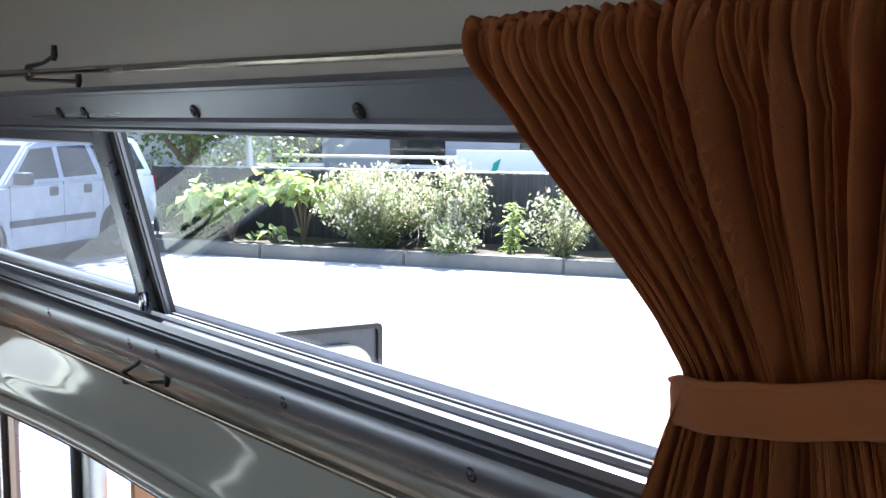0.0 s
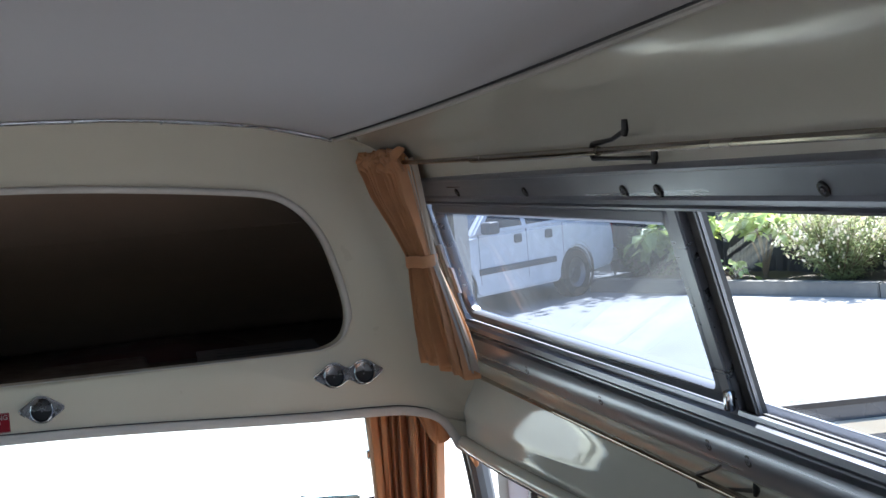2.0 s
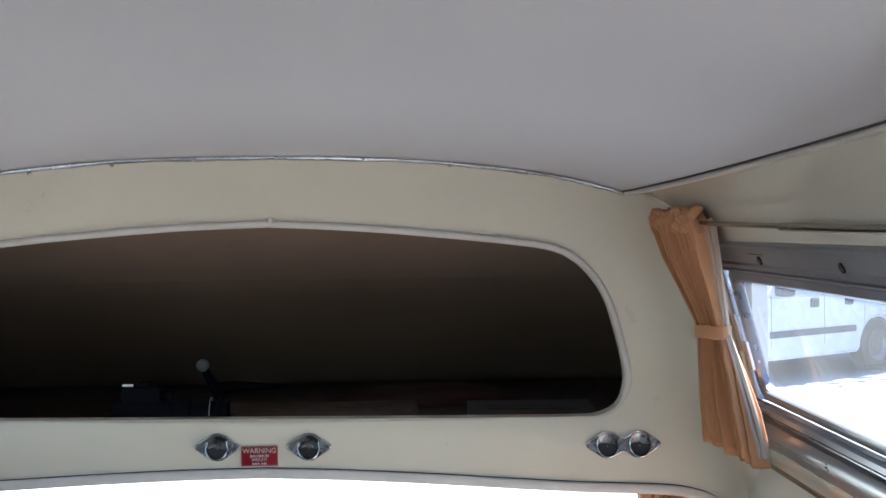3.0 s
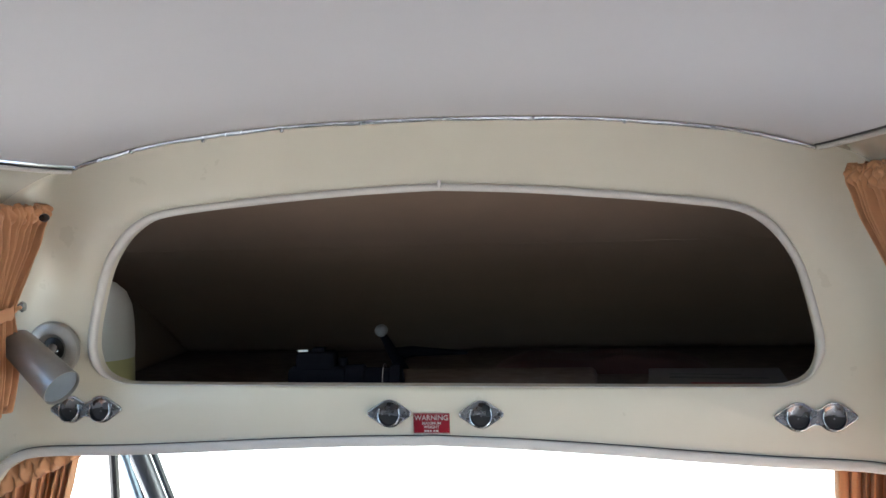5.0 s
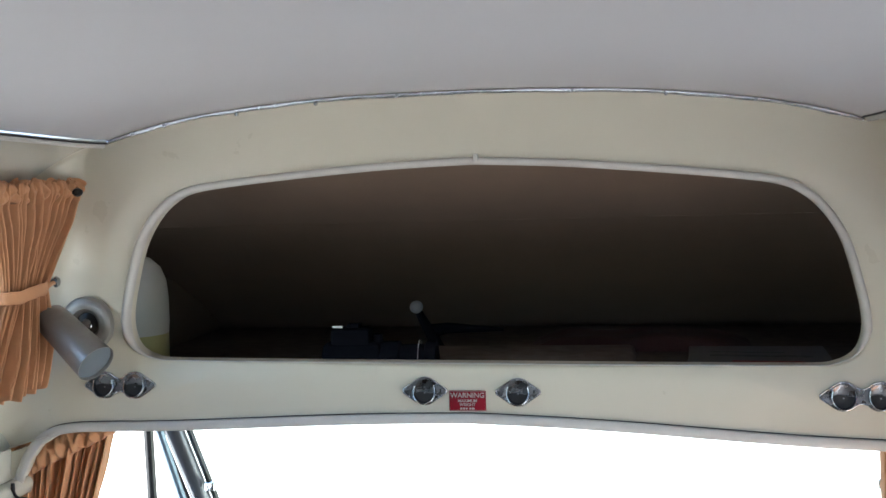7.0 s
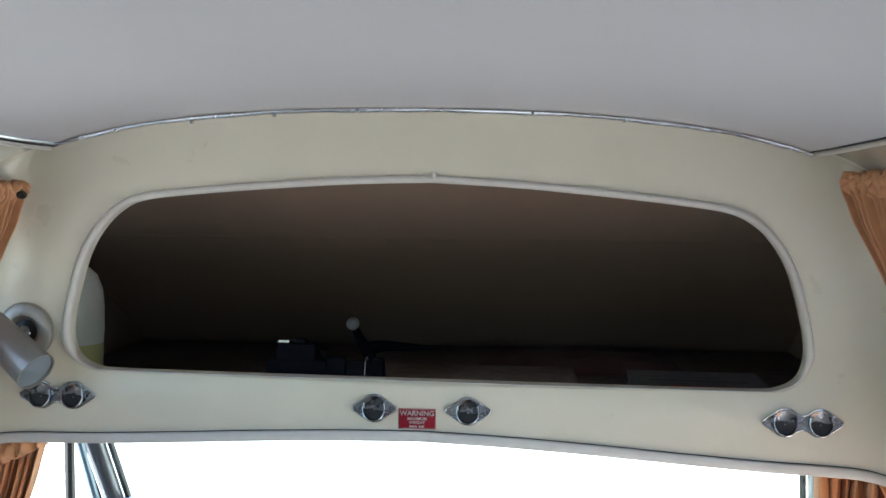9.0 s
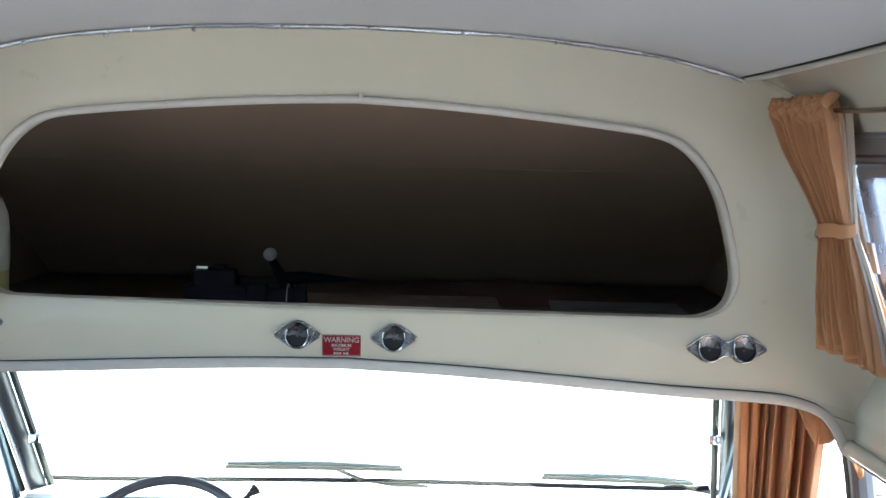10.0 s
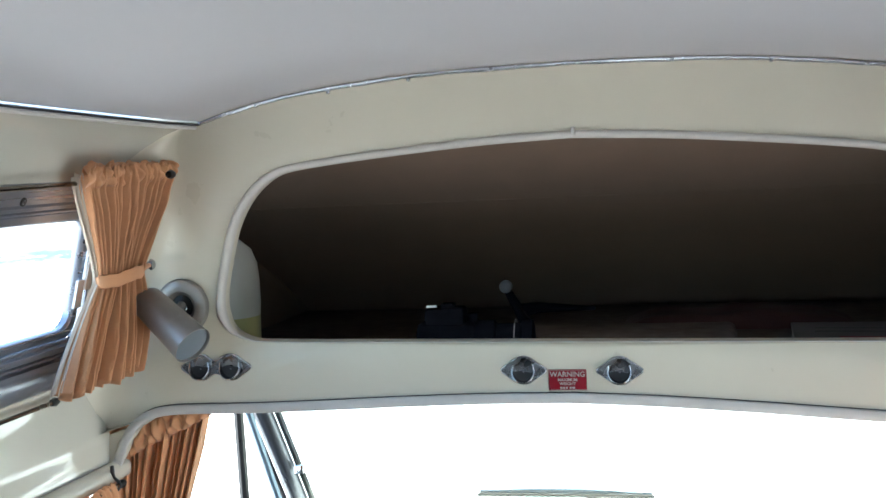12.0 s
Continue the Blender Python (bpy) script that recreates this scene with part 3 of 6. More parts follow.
def build_window(sign, name, label, screws_top, screws_low, divider, haze, WIN_BACK):
    ob = thing(name, (sign * 0.86, -1.4, 1.6), label, "window", kind="structure")
    f = lambda prof: [(sign * x, z) for x, z in prof]
    top = rail_profile(0.806, 1.972, 0.8305, 1.923, [(0, 0.002), (0.04, 0.006), (0.10, 0.006), (0.14, 0.003), (0.66, 0.004), (0.72, 0.008), (0.80, 0.009), (0.84, 0.004), (0.88, 0.004), (0.91, 0.008), (0.97, 0.008), (1, 0.002)])
    low = rail_profile(0.896, 1.685, 0.9105, 1.604, [(0, 0.004), (0.02, 0.013), (0.13, 0.014), (0.16, 0.001), (0.22, 0.0005), (0.24, 0.006), (0.27, 0.006), (0.29, 0.0005), (0.32, 0.001), (0.36, 0.009), (0.44, 0.0125), (0.56, 0.0135), (0.70, 0.0125), (0.84, 0.009), (0.95, 0.004), (1, 0.0005)])
    frame_part = part("top_rail", prism(f(top), WIN_BACK - 0.04, -0.055), ALU, ob, smooth=30)
    low_part = part("bottom_rail", prism(f(low), WIN_BACK - 0.04, -0.055), ALU, ob, smooth=30)
    sill = [(0.892, 1.690), (0.955, 1.676), (0.955, 1.664), (0.892, 1.676)]
    part("sill", prism(f(sill), WIN_BACK - 0.02, -0.08), ALU, ob)
    part("track_groove", prism(f([(0.906, 1.6895), (0.913, 1.688), (0.913, 1.684), (0.906, 1.6855)]), WIN_BACK - 0.01, -0.09), BLACK, ob, "dark groove of the sliding track")
    part("track_rib", prism(f([(0.930, 1.692), (0.9365, 1.6905), (0.9365, 1.678), (0.930, 1.6795)]), WIN_BACK - 0.01, -0.09), ALU, ob)
    part("track_groove", prism(f([(0.9375, 1.6835), (0.944, 1.682), (0.944, 1.678), (0.9375, 1.6795)]), WIN_BACK - 0.01, -0.09), BLACK, ob, "dark groove of the sliding track")
    for y0, y1, nm in ((-0.055, -0.105, "front_jamb"), (WIN_BACK + 0.02, WIN_BACK - 0.04, "rear_jamb")):
        part(nm, prism(f([(0.8295, 1.925), (0.893, 1.688), (0.925, 1.688), (0.8615, 1.925)]), y1, y0), ALU, ob)

    for za, zb, ya in ((1.84, 1.775, -0.10), (1.795, 1.745, -0.128)):
        bm = bmesh.new()
        q = [(0.832 + (1.915 - z) * 0.264 - 0.006, y, z) for y, z in ((ya, za), (ya - 0.022, za), (ya - 0.022, zb), (ya, zb))]
        f1, f2 = [bm.verts.new((sign * x, y, z)) for x, y, z in q], [bm.verts.new((sign * (x + 0.005), y, z)) for x, y, z in q]
        bm.faces.new(f1)
        bm.faces.new(f2[::-1])
        for k in range(4):
            bm.faces.new((f1[k], f2[k], f2[(k + 1) % 4], f1[(k + 1) % 4]))
        part("catch_plate", bm, WHITEBOARD, ob, "small white catch plate")

    def on_glass(y, z, out=0.022):
        t = (1.915 - z) / (1.915 - 1.688)
        return Vector((sign * (0.835 + 0.060 * t + out), y, z))

    def stile(nm, y, w, mat, out0, out1, z0=1.926, z1=1.682):
        bm = bmesh.new()
        vs = [[bm.verts.new(on_glass(yy, zz, o)) for yy, zz in ((y - w / 2, z0), (y + w / 2, z0), (y + w / 2, z1), (y - w / 2, z1))] for o in (out0, out1)]
        bm.faces.new(vs[0])
        bm.faces.new(vs[1][::-1])
        for k in range(4):
            bm.faces.new((vs[0][k], vs[1][k], vs[1][(k + 1) % 4], vs[0][(k + 1) % 4]))
        bmesh.ops.bevel(bm, geom=bm.edges[:], offset=0.0025, segments=2, affect="EDGES")
        return part(nm, bm, mat, ob)

    stile("stile", divider + 0.005, 0.025, ALU, -0.004, 0.016)
    part("latch", box((min(sign * 0.876, sign * 0.888), divider - 0.012, 1.690), (max(sign * 0.876, sign * 0.888), divider, 1.715), 0.004), CHROME, ob)
    stile("gasket", divider - 0.019, 0.021, BLACK, 0.006, 0.022)
    stile("bead", divider - 0.033, 0.007, DULLMETAL, 0.004, 0.012)
    # sliding sash round the front pane, with rounded lower corners
    y0, y1 = -0.118, divider + 0.018
    ring = []
    for cy, cz, a0 in ((y0 - 0.03, 1.69 + 0.03, 0), (y0 - 0.012, 1.922 - 0.012, 90), (y1 + 0.012, 1.922 - 0.012, 180), (y1 + 0.012, 1.69 + 0.012, 270)):
        r = 0.03 if a0 == 0 else 0.012
        for k in range(5):
            a = radians({0: -90, 90: 0, 180: 90, 270: 180}[a0] + 90 * k / 4)
            ring.append((cy + r * math.cos(a), cz + r * math.sin(a)))
    mid = (sum(p[0] for p in ring) / len(ring), sum(p[1] for p in ring) / len(ring))
    bm = bmesh.new()
    loops = []
    for inset, out in ((0, 0.004), (0.004, 0.0), (0.016, 0.0), (0.02, 0.006), (0.02, 0.02)):
        loops.append([bm.verts.new(on_glass(p[0] - inset * (1 if p[0] > mid[0] else -1), p[1] - inset * (1 if p[1] > mid[1] else -1), out)) for p in ring])
    for a, b in zip(loops, loops[1:]):
        for k in range(len(ring)):
            bm.faces.new((a[k], a[(k + 1) % len(ring)], b[(k + 1) % len(ring)], b[k]))
    part("sash", bm, ALU, ob, smooth=40)
    for ya, yb, mat, lab in ((y0 - 0.012, y1 + 0.005, haze, "dusty tinted pane"), (divider - 0.036, WIN_BACK + 0.02, CLEAR, "clear pane")):
        bm = bmesh.new()
        bm.faces.new([bm.verts.new(on_glass(y, z, 0.016)) for y, z in ((ya, 1.925), (yb, 1.925), (yb, 1.684), (ya, 1.684))])
        pane = part("pane", bm, mat, ob, lab, smooth=0)
        pane.visible_shadow = False
    for ys, (x, z), lean_ in ((screws_top, (0.8145, 1.9435), 26.6), (screws_low, (0.8925, 1.635), 10)):
        for y in ys:
            m = pose(sign * x, y, z, 0, -sign * (90 + lean_), 0)
            part("screw", turned([(0, 0.003), (0.0013, 0.0027), (0.0025, 0.0018), (0.003, 0), (0.003, -0.008)], 12, m=m), DULLMETAL, ob)
            part("washer", turned([(0.0045, 0.0012), (0.0072, 0.0010), (0.0076, 0.0), (0.0076, -0.006)], 16, m=m), BLACKMETAL, ob)
            part("screw_slot", box((-0.0005, -0.0025, 0.0024), (0.0005, 0.0025, 0.0032)), BLACK, ob).data.transform(top_of(ob).matrix_basis.inverted() @ m @ top_of(ob).matrix_basis)
    return ob


TOPS = (-0.369, -0.704, -1.034, -1.121, -1.425, -1.726, -2.03, -2.34)
LOWS = (-0.441, -0.744, -1.055, -1.143, -1.464, -1.78, -2.09, -2.40)
build_window(1, "window_1", "long aluminium-framed sliding window with dusty front pane", TOPS, LOWS, -1.122, HAZY, -2.55)
build_window(-1, "window_2", "long aluminium-framed sliding window in the opposite side", TOPS, LOWS, -1.122, CLEAR, -2.55)


# ---- curtain rods ----
def build_rod(name, pts, hooks, label, joints=()):
    ob = thing(name, pts[0], label, "curtain rod")
    part("rod", tube(pts, 0.0042, 10), BRASS, ob)
    for a, b in joints:
        d = (Vector(b) - Vector(a))
        part("sleeve", tube([a, Vector(a) + d * 0.5, b], 0.0056, 12), BRASS, ob, "thicker dark brass sleeve")
    for at, foot in hooks:
        at, foot = Vector(at), Vector(foot)
        side = 1 if foot.x > 0 else -1
        up, dn = foot + Vector((-0.012 * side, 0, 0.022)), foot + Vector((0.004 * side, -0.034, -0.010))
        bm = tube([at + Vector((0, 0.004, -0.008)), at + Vector((0, 0.010, 0.0)), at + Vector((0, 0.004, 0.008)), at.lerp(up, 0.6), up], [0.0032, 0.0042, 0.0036, 0.0026, 0.0032], 8)
        tube([at + Vector((0, 0.004, -0.008)), at.lerp(dn, 0.5) + Vector((0, 0, -0.004)), dn], [0.003, 0.0022, 0.003], 8, bm=bm)
        for q in (up, dn):
            tube([q + Vector((0, 0.0, 0.012)), q, q + Vector((0, 0.002, -0.006))], [0.0036, 0.0044, 0.003], 8, bm=bm)
        part("hook", bm, BLACKMETAL, ob, "black hooked bracket")
    for e in (pts[0],):
        part("end_cap", turned([(0, 0.012), (0.006, 0.01), (0.0085, 0.0), (0.006, -0.01), (0, -0.012)], 12, m=pose(*e, 90, 0, 0)), BLACKMETAL, ob)
    return ob


for s in (1, -1):
    dz = 0.0 if s > 0 else -0.034
    build_rod("curtain_rod", ([(s * 0.722, -0.035, 2.010 + dz), (s * 0.772, -0.07, 2.008 + dz)] if s < 0 else [(s * 0.752, 0.0, 2.012)]) + [(s * (0.764 if s > 0 else 0.776), -0.3, 2.002 + dz), (s * 0.768, -1.1, 1.992 + dz), (s * 0.772, -1.8, 1.984 + dz), (s * 0.772, -2.9, 1.98 + dz)],
              [((s * 0.768, -1.065, 1.992 + dz), (s * 0.792, -1.122, 1.990 + dz)), ((s * 0.772, -2.6, 1.98 + dz), (s * 0.795, -2.65, 1.985 + dz))],
              "slim brass curtain rod over the long window", [((s * 0.7655, -0.62, 1.997 + dz), (s * 0.768, -1.075, 1.9922 + dz))])
    zl = 1.576 if s > 0 else 1.584
    build_rod("curtain_rod", [(s * 0.905, -0.07 if s > 0 else -0.18, zl - 0.002), (s * 0.908, -1.0, zl), (s * 0.908, -2.9, zl + 0.004)],
              [((s * 0.908, -1.0, zl), (s * 0.916, -1.075, zl + 0.022)), ((s * 0.908, -2.4, zl), (s * 0.936, -2.43, 1.566))],
              "slim brass curtain rod under the long window", [((s * 0.907, -0.52, zl), (s * 0.908, -1.9, zl + 0.002))] if s > 0 else [])


# ---- curtains ----
def build_curtain(name, label, line, folds, depth, band_at, group, seed, rows=46, cols=150, ruffle=0.02, band=True, knob=None, mat=None, tilt=0.0, head=0.10, swell=0.3):
    """A gathered curtain. line(v) gives its two edges at the share v of its drop, from the heading (0) to the hem (1)."""
    rnd = random.Random(seed)
    phase = [rnd.uniform(0, 6.28) for _ in range(8)]
    # folds of uneven width, each with a depth of its own; some run into their neighbours on the way down
    cuts = [0.0]
    for _ in range(folds):
        cuts.append(cuts[-1] + rnd.uniform(0.55, 1.45))
    cuts = [c / cuts[-1] for c in cuts]
    high = [rnd.uniform(0.55, 1.25) for _ in range(folds)]
    merge = [rnd.uniform(-1, 1) for _ in range(folds)]
    a0, b0 = line(0.5)
    ob = thing(name, tuple((Vector(a0) + Vector(b0)) / 2), label, "curtain", group)
    bm = bmesh.new()
    grid = []
    for j in range(rows + 1):
        v = (j / rows) ** 1.25
        a, b = (Vector(p) for p in line(v))
        across = b - a
        n = Vector((-across.y, across.x, 0)).normalized()
        if n.dot(Vector((0, -2.2, 0)) - (a + b) / 2) < 0:
            n.negate()
        tight = 1.0 if not band else min(1.0, abs(v - band_at) / 0.3)
        inset = 0.0
        if v < 0.06:
            inset = 0.018 * (1 - math.sqrt(max(0.0, 1 - (1 - v / 0.06) ** 2)))
        row = []
        k = 0
        for i in range(cols + 1):
            u = i / cols
            uw = min(0.9999, max(0.0, u + 0.006 * math.sin(9 * u + 5 * v + phase[0])))
            while k < folds - 1 and uw > cuts[k + 1]:
                k += 1
            while k > 0 and uw < cuts[k]:
                k -= 1
            q = (uw - cuts[k]) / (cuts[k + 1] - cuts[k])
            ridge = 0.75 * math.sin(math.pi * q) ** 0.8 + 0.125 * (1 - math.cos(6.2832 * q))
            h = high[k] * (1 + 0.45 * merge[k] * math.sin(3.0 * v + phase[1] + k))
            fold = 2.0 * h * ridge - 1.1
            fold += 0.22 * math.sin(6.283 * q * 1.5 + phase[2] + 2 * k + 4 * v)
            fold += swell * math.sin(4.4 * u * 6.283 + phase[3] + 1.2 * v)
            amp = depth * (0.5 + 0.5 * tight)
            z = lift = 0.0
            if v < head:
                # casing round the rod: small gathers, a swell over the rod, a pinch under it
                t = v / head
                fine = math.sin(6.283 * folds * 2.1 * u + phase[5] + 2.5 * math.sin(7 * u)) + 0.6 * math.sin(6.283 * folds * 1.27 * u + phase[6])
                fold = fold * (0.7 + 0.3 * t) + 0.4 * fine * (1 - t)
                amp = depth * (0.75 + 0.25 * t)
                lift = 0.005 * math.sin(math.pi * t) - 0.002 * t
                z = ruffle * 0.22 * (1 - t) ** 2 * fine
            else:
                t = min(1.0, (v - head) / 0.08)
                lift = -0.002 * (1 - t)
            if v > 0.93:
                z += 0.006 * math.sin(6.283 * uw * folds * 0.5 + phase[7])
            uu = u + (inset / max(0.02, across.length)) * (1 - 2 * u)
            row.append(bm.verts.new(a.lerp(b, uu) + n * (amp * fold + lift) + Vector((0, 0, z))))
        grid.append(row)
    for j in range(rows):
        for i in range(cols):
            bm.faces.new((grid[j][i], grid[j][i + 1], grid[j + 1][i + 1], grid[j + 1][i]))
    cloth = part("cloth", bm, mat or CURTAIN, ob, smooth=0)
    cloth.data.shade_smooth()
    mod = cloth.modifiers.new("thickness", "SOLIDIFY")
    mod.thickness = 0.0015
    if band:
        a, b = (Vector(p) for p in line(band_at))
        c, across = (a + b) / 2, b - a
        n = Vector((-across.y, across.x, 0)).normalized()
        half = across.length / 2
        hb = 0.015 if half > 0.1 else 0.0115

        def belt(hb, lift_, wide):
            bm = bmesh.new()
            rings_ = []
            for k in range(48):
                t = k / 48 * 6.2832
                d = across.normalized() * (half + 0.005) * math.cos(t) + n * (depth * 1.05 + (0.010 if half < 0.1 else 0.008)) * math.sin(t)
                sag = tilt * math.cos(t) + lift_
                wave = 0.0012 * math.sin(5 * t + phase[0]) + 0.0007 * math.sin(11 * t)
                rings_.append([bm.verts.new(c + d * (s_ * wide) + Vector((0, 0, h + sag + wave))) for h, s_ in ((hb, 0.985), (hb * 0.9, 1.0), (hb * 0.35, 1.006), (-hb * 0.2, 1.0), (-hb * 0.8, 1.004), (-hb, 0.985))])
            for k in range(48):
                p_, r_ = rings_[k], rings_[(k + 1) % 48]
                for q in range(5):
                    bm.faces.new((p_[q], p_[q + 1], r_[q + 1], r_[q]))
            return bm

        tie = part("tie_band", belt(hb, 0.0, 1.0), mat or CURTAIN, ob, "flat tie band of the same cloth", smooth=60)
        mod = tie.modifiers.new("thickness", "SOLIDIFY")
        mod.thickness = 0.002
        part("band_hem", belt(0.0016, hb * 0.82, 1.012), mat or CURTAIN, ob, "stitched hem of the tie band", smooth=60)
    if knob:
        part("tie_knob", turned([(0, 0.006), (0.008, 0.005), (0.011, 0), (0.006, -0.006), (0.005, -0.02)], 14, m=pose(*knob[0], 0, knob[1], 0)), CHROME, ob, "small chrome tie-back knob")
        k0 = Vector(knob[0])
        e0 = min((Vector(p) for p in line(band_at)), key=lambda p: (p - k0).length) + Vector((0, 0, tilt))
        part("tie_loop", tube([e0 + (e0 - k0) * 0.1, e0.lerp(k0, 0.5) + Vector((0, 0, 0.003)), k0], [0.006, 0.005, 0.004], 8), mat or CURTAIN, ob, "loop of the tie band on its knob")
    return ob


def build_frill(ob, a, b, drop_a, drop_b, seed, face=(0, -1, 0), rise=0.012):
    """A crumpled strip gathered along a curtain's top edge, from a to b."""
    rnd = random.Random(seed)
    p = [rnd.uniform(0, 6.28) for _ in range(5)]
    bm, grid = bmesh.new(), []
    a, b, face = Vector(a), Vector(b), Vector(face).normalized()
    f = (b - a).length / 0.21
    for j in range(13):
        v, row = j / 12, []
        for i in range(91):
            u = i / 90
            bulge = 0.012 * math.sin(math.pi * v) ** 0.7 - 0.003 * v
            crease = 0.0045 * math.sin(52 * f * u + p[0] + 5 * v + 2 * math.sin(9 * f * u)) + 0.0045 * math.sin(37 * f * u + p[1] - 7 * v) + 0.003 * math.sin(93 * f * u + p[2] + 3 * v)
            hem = (0.35 * v - 1.3 * (1 - v) ** 2) * (0.003 * math.sin(23 * f * u + p[3]) + 0.0025 * math.sin(47 * f * u + p[4]))
            q = a.lerp(b, u) + face * (bulge + crease) + Vector((0, 0, rise - v * (rise + drop_a + (drop_b - drop_a) * u) + hem))
            row.append(bm.verts.new(q))
        grid.append(row)
    for j in range(12):
        for i in range(90):
            bm.faces.new((grid[j][i], grid[j][i + 1], grid[j + 1][i + 1], grid[j + 1][i]))
    cloth = part("heading", bm, CURTAIN, ob, "crumpled gathered heading", smooth=0)
    cloth.data.shade_smooth()
    cloth.modifiers.new("thickness", "SOLIDIFY").thickness = 0.0015


def waist(top, mid, low, at, z0, z1, x0, xm, x1, sign=1):
    """Edges of a tied curtain in a leaning plane; top, mid and low are its ranges of y."""
    def line(v):
        z = z0 + (z1 - z0) * v
        if v < at:
            t = (v / at)
            t = t * t * (3 - 2 * t) * 0.45 + t * 0.55
            r = [p + (q - p) * t for p, q in zip(top, mid)]
            x = x0 + (xm - x0) * v / at
        else:
            t = (v - at) / (1 - at)
            t = 1 - (1 - t) ** 1.6
            r = [p + (q - p) * t for p, q in zip(mid, low)]
            x = xm + (x1 - xm) * (v - at) / (1 - at)
        return (sign * x, r[0], z), (sign * x, r[1], z)
    return line


for s in (1, -1):
    if s > 0:
        tied = waist((0.0, -0.235), (-0.116, -0.188), (-0.078, -0.268), 0.50, 2.022, 1.615, 0.738, 0.79, 0.822, s)
    else:
        tied = waist((-0.005, -0.285), (-0.10, -0.205), (-0.045, -0.275), 0.50, 1.994, 1.618, 0.735, 0.765, 0.812, s)
    lean = lambda v, f=tied, s=s: (f(v)[0], (f(v)[1][0] + s * 0.02, f(v)[1][1], f(v)[1][2] - 0.012 * v))
    build_curtain("curtain", "rust-orange gathered curtain tied back at the window's front end", lean, 24, 0.015, 0.50, "curtains of the long windows", 3 + s, rows=60, knob=((s * 0.812, -0.03, 1.80) if s > 0 else (-0.765, -0.052, 1.812), -s * 90), cols=260, tilt=0.004 if s > 0 else -0.004)
    cur = [o for o in scene.objects if o.name.startswith("curtain") and not o.parent and not o.name.startswith("curtain_rod")][-1]
    build_frill(cur, lean(0.0)[0], lean(0.0)[1], 0.034, 0.034, 40 + s, (-s, -0.12, 0), 0.006)
    bm = bmesh.new()
    prev = None
    for k in range(31):
        v = 0.03 + 0.95 * k / 30
        p = Vector(lean(v)[1]) + Vector((0, 0.004, 0))
        wide = 0.010 + 0.022 * abs(v - 0.5)
        row = [bm.verts.new(p + Vector((s * (wide * q / 12 + 0.004 * math.sin(1.9 * q)), 0.003 * math.cos(1.9 * q) - 0.3 * wide * q / 12, 0.004 * math.sin(q)))) for q in range(13)]
        if prev:
            for q in range(12):
                bm.faces.new((prev[q], prev[q + 1], row[q + 1], row[q]))
        prev = row
    part("lining", bm, LINING, cur, "pale lining turned out along the edge", smooth=80)
# this curtain's shade comes from its darker copy of the cloth colour
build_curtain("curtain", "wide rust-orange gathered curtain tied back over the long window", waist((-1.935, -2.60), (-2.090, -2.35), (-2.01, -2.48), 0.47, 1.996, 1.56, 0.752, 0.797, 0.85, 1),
              88, 0.0155, 0.452, "curtains of the long windows", 9, rows=100, cols=800, ruffle=0.012, head=0.12, tilt=0.024, mat=SHADEDCURTAIN, swell=0.12)
cab_curtain = build_curtain("curtain", "rust-orange cab curtain bunched beside the door", lambda v: ((0.712 + 0.012 * v, 0.09, 1.60 - 0.75 * v), (0.882 - 0.05 * v, 0.05, 1.555 - 0.72 * v)), 7, 0.022, 0.5, "curtains of the cab", 21, rows=60, cols=220, band=False)
upper = smooth_line([(0.775, 0.04, 1.545), (0.84, 0.04, 1.52), (0.897, 0.038, 1.465), (0.94, 0.035, 1.385)], 13)
lower = smooth_line([(0.800, 0.022, 1.500), (0.842, 0.016, 1.419), (0.888, 0.020, 1.425), (0.930, 0.032, 1.352)], 13)
bm, grid = bmesh.new(), []
for i, (p, q) in enumerate(zip(upper, lower)):
    u = i / len(upper)
    grid.append([bm.verts.new(Vector(p).lerp(Vector(q), v / 14) + Vector((0, -0.008 * math.sin(math.pi * v / 14) - 0.005 * math.sin(17 * u + 0.35 * v) - 0.003 * math.sin(37 * u - 0.3 * v), 0))) for v in range(15)])
for p, q in zip(grid, grid[1:]):
    for k in range(14):
        bm.faces.new((p[k], p[k + 1], q[k + 1], q[k]))
part("swag", bm, CURTAIN, cab_curtain, "loose end draped along the welt", smooth=80).modifiers.new("thickness", "SOLIDIFY").thickness = 0.002
cab_curtain = build_curtain("curtain", "rust-orange cab curtain with a ruffled heading", lambda v: ((-0.722 - 0.20 * v, 0.085, 1.528 - 0.62 * v), (-0.932 - 0.03 * v, 0.042, 1.478 - 0.55 * v)), 13, 0.014, 0.5, "curtains of the cab", 19, rows=60, cols=220, ruffle=0.016, band=False, head=0.14)
build_frill(cab_curtain, (-0.718, 0.064, 1.528), (-0.928, 0.034, 1.478), 0.026, 0.072, 5)
build_curtain("curtain", "rust-orange curtain hanging along the lower side window", lambda v: ((-0.862, -0.06, 1.402 - 0.45 * v), (-0.905, -0.95, 1.402 - 0.45 * v)), 30, 0.010, 0.5, "curtains of the lower window", 31, rows=40, cols=420, ruffle=0.016, band=False, head=0.14)
build_rod("curtain_rod", [(-0.866, -0.035, 1.392), (-0.909, -1.0, 1.392)], [((-0.867, -0.05, 1.392), (-0.89, -0.045, 1.396))], "slim rod of the lower side curtain with black end")


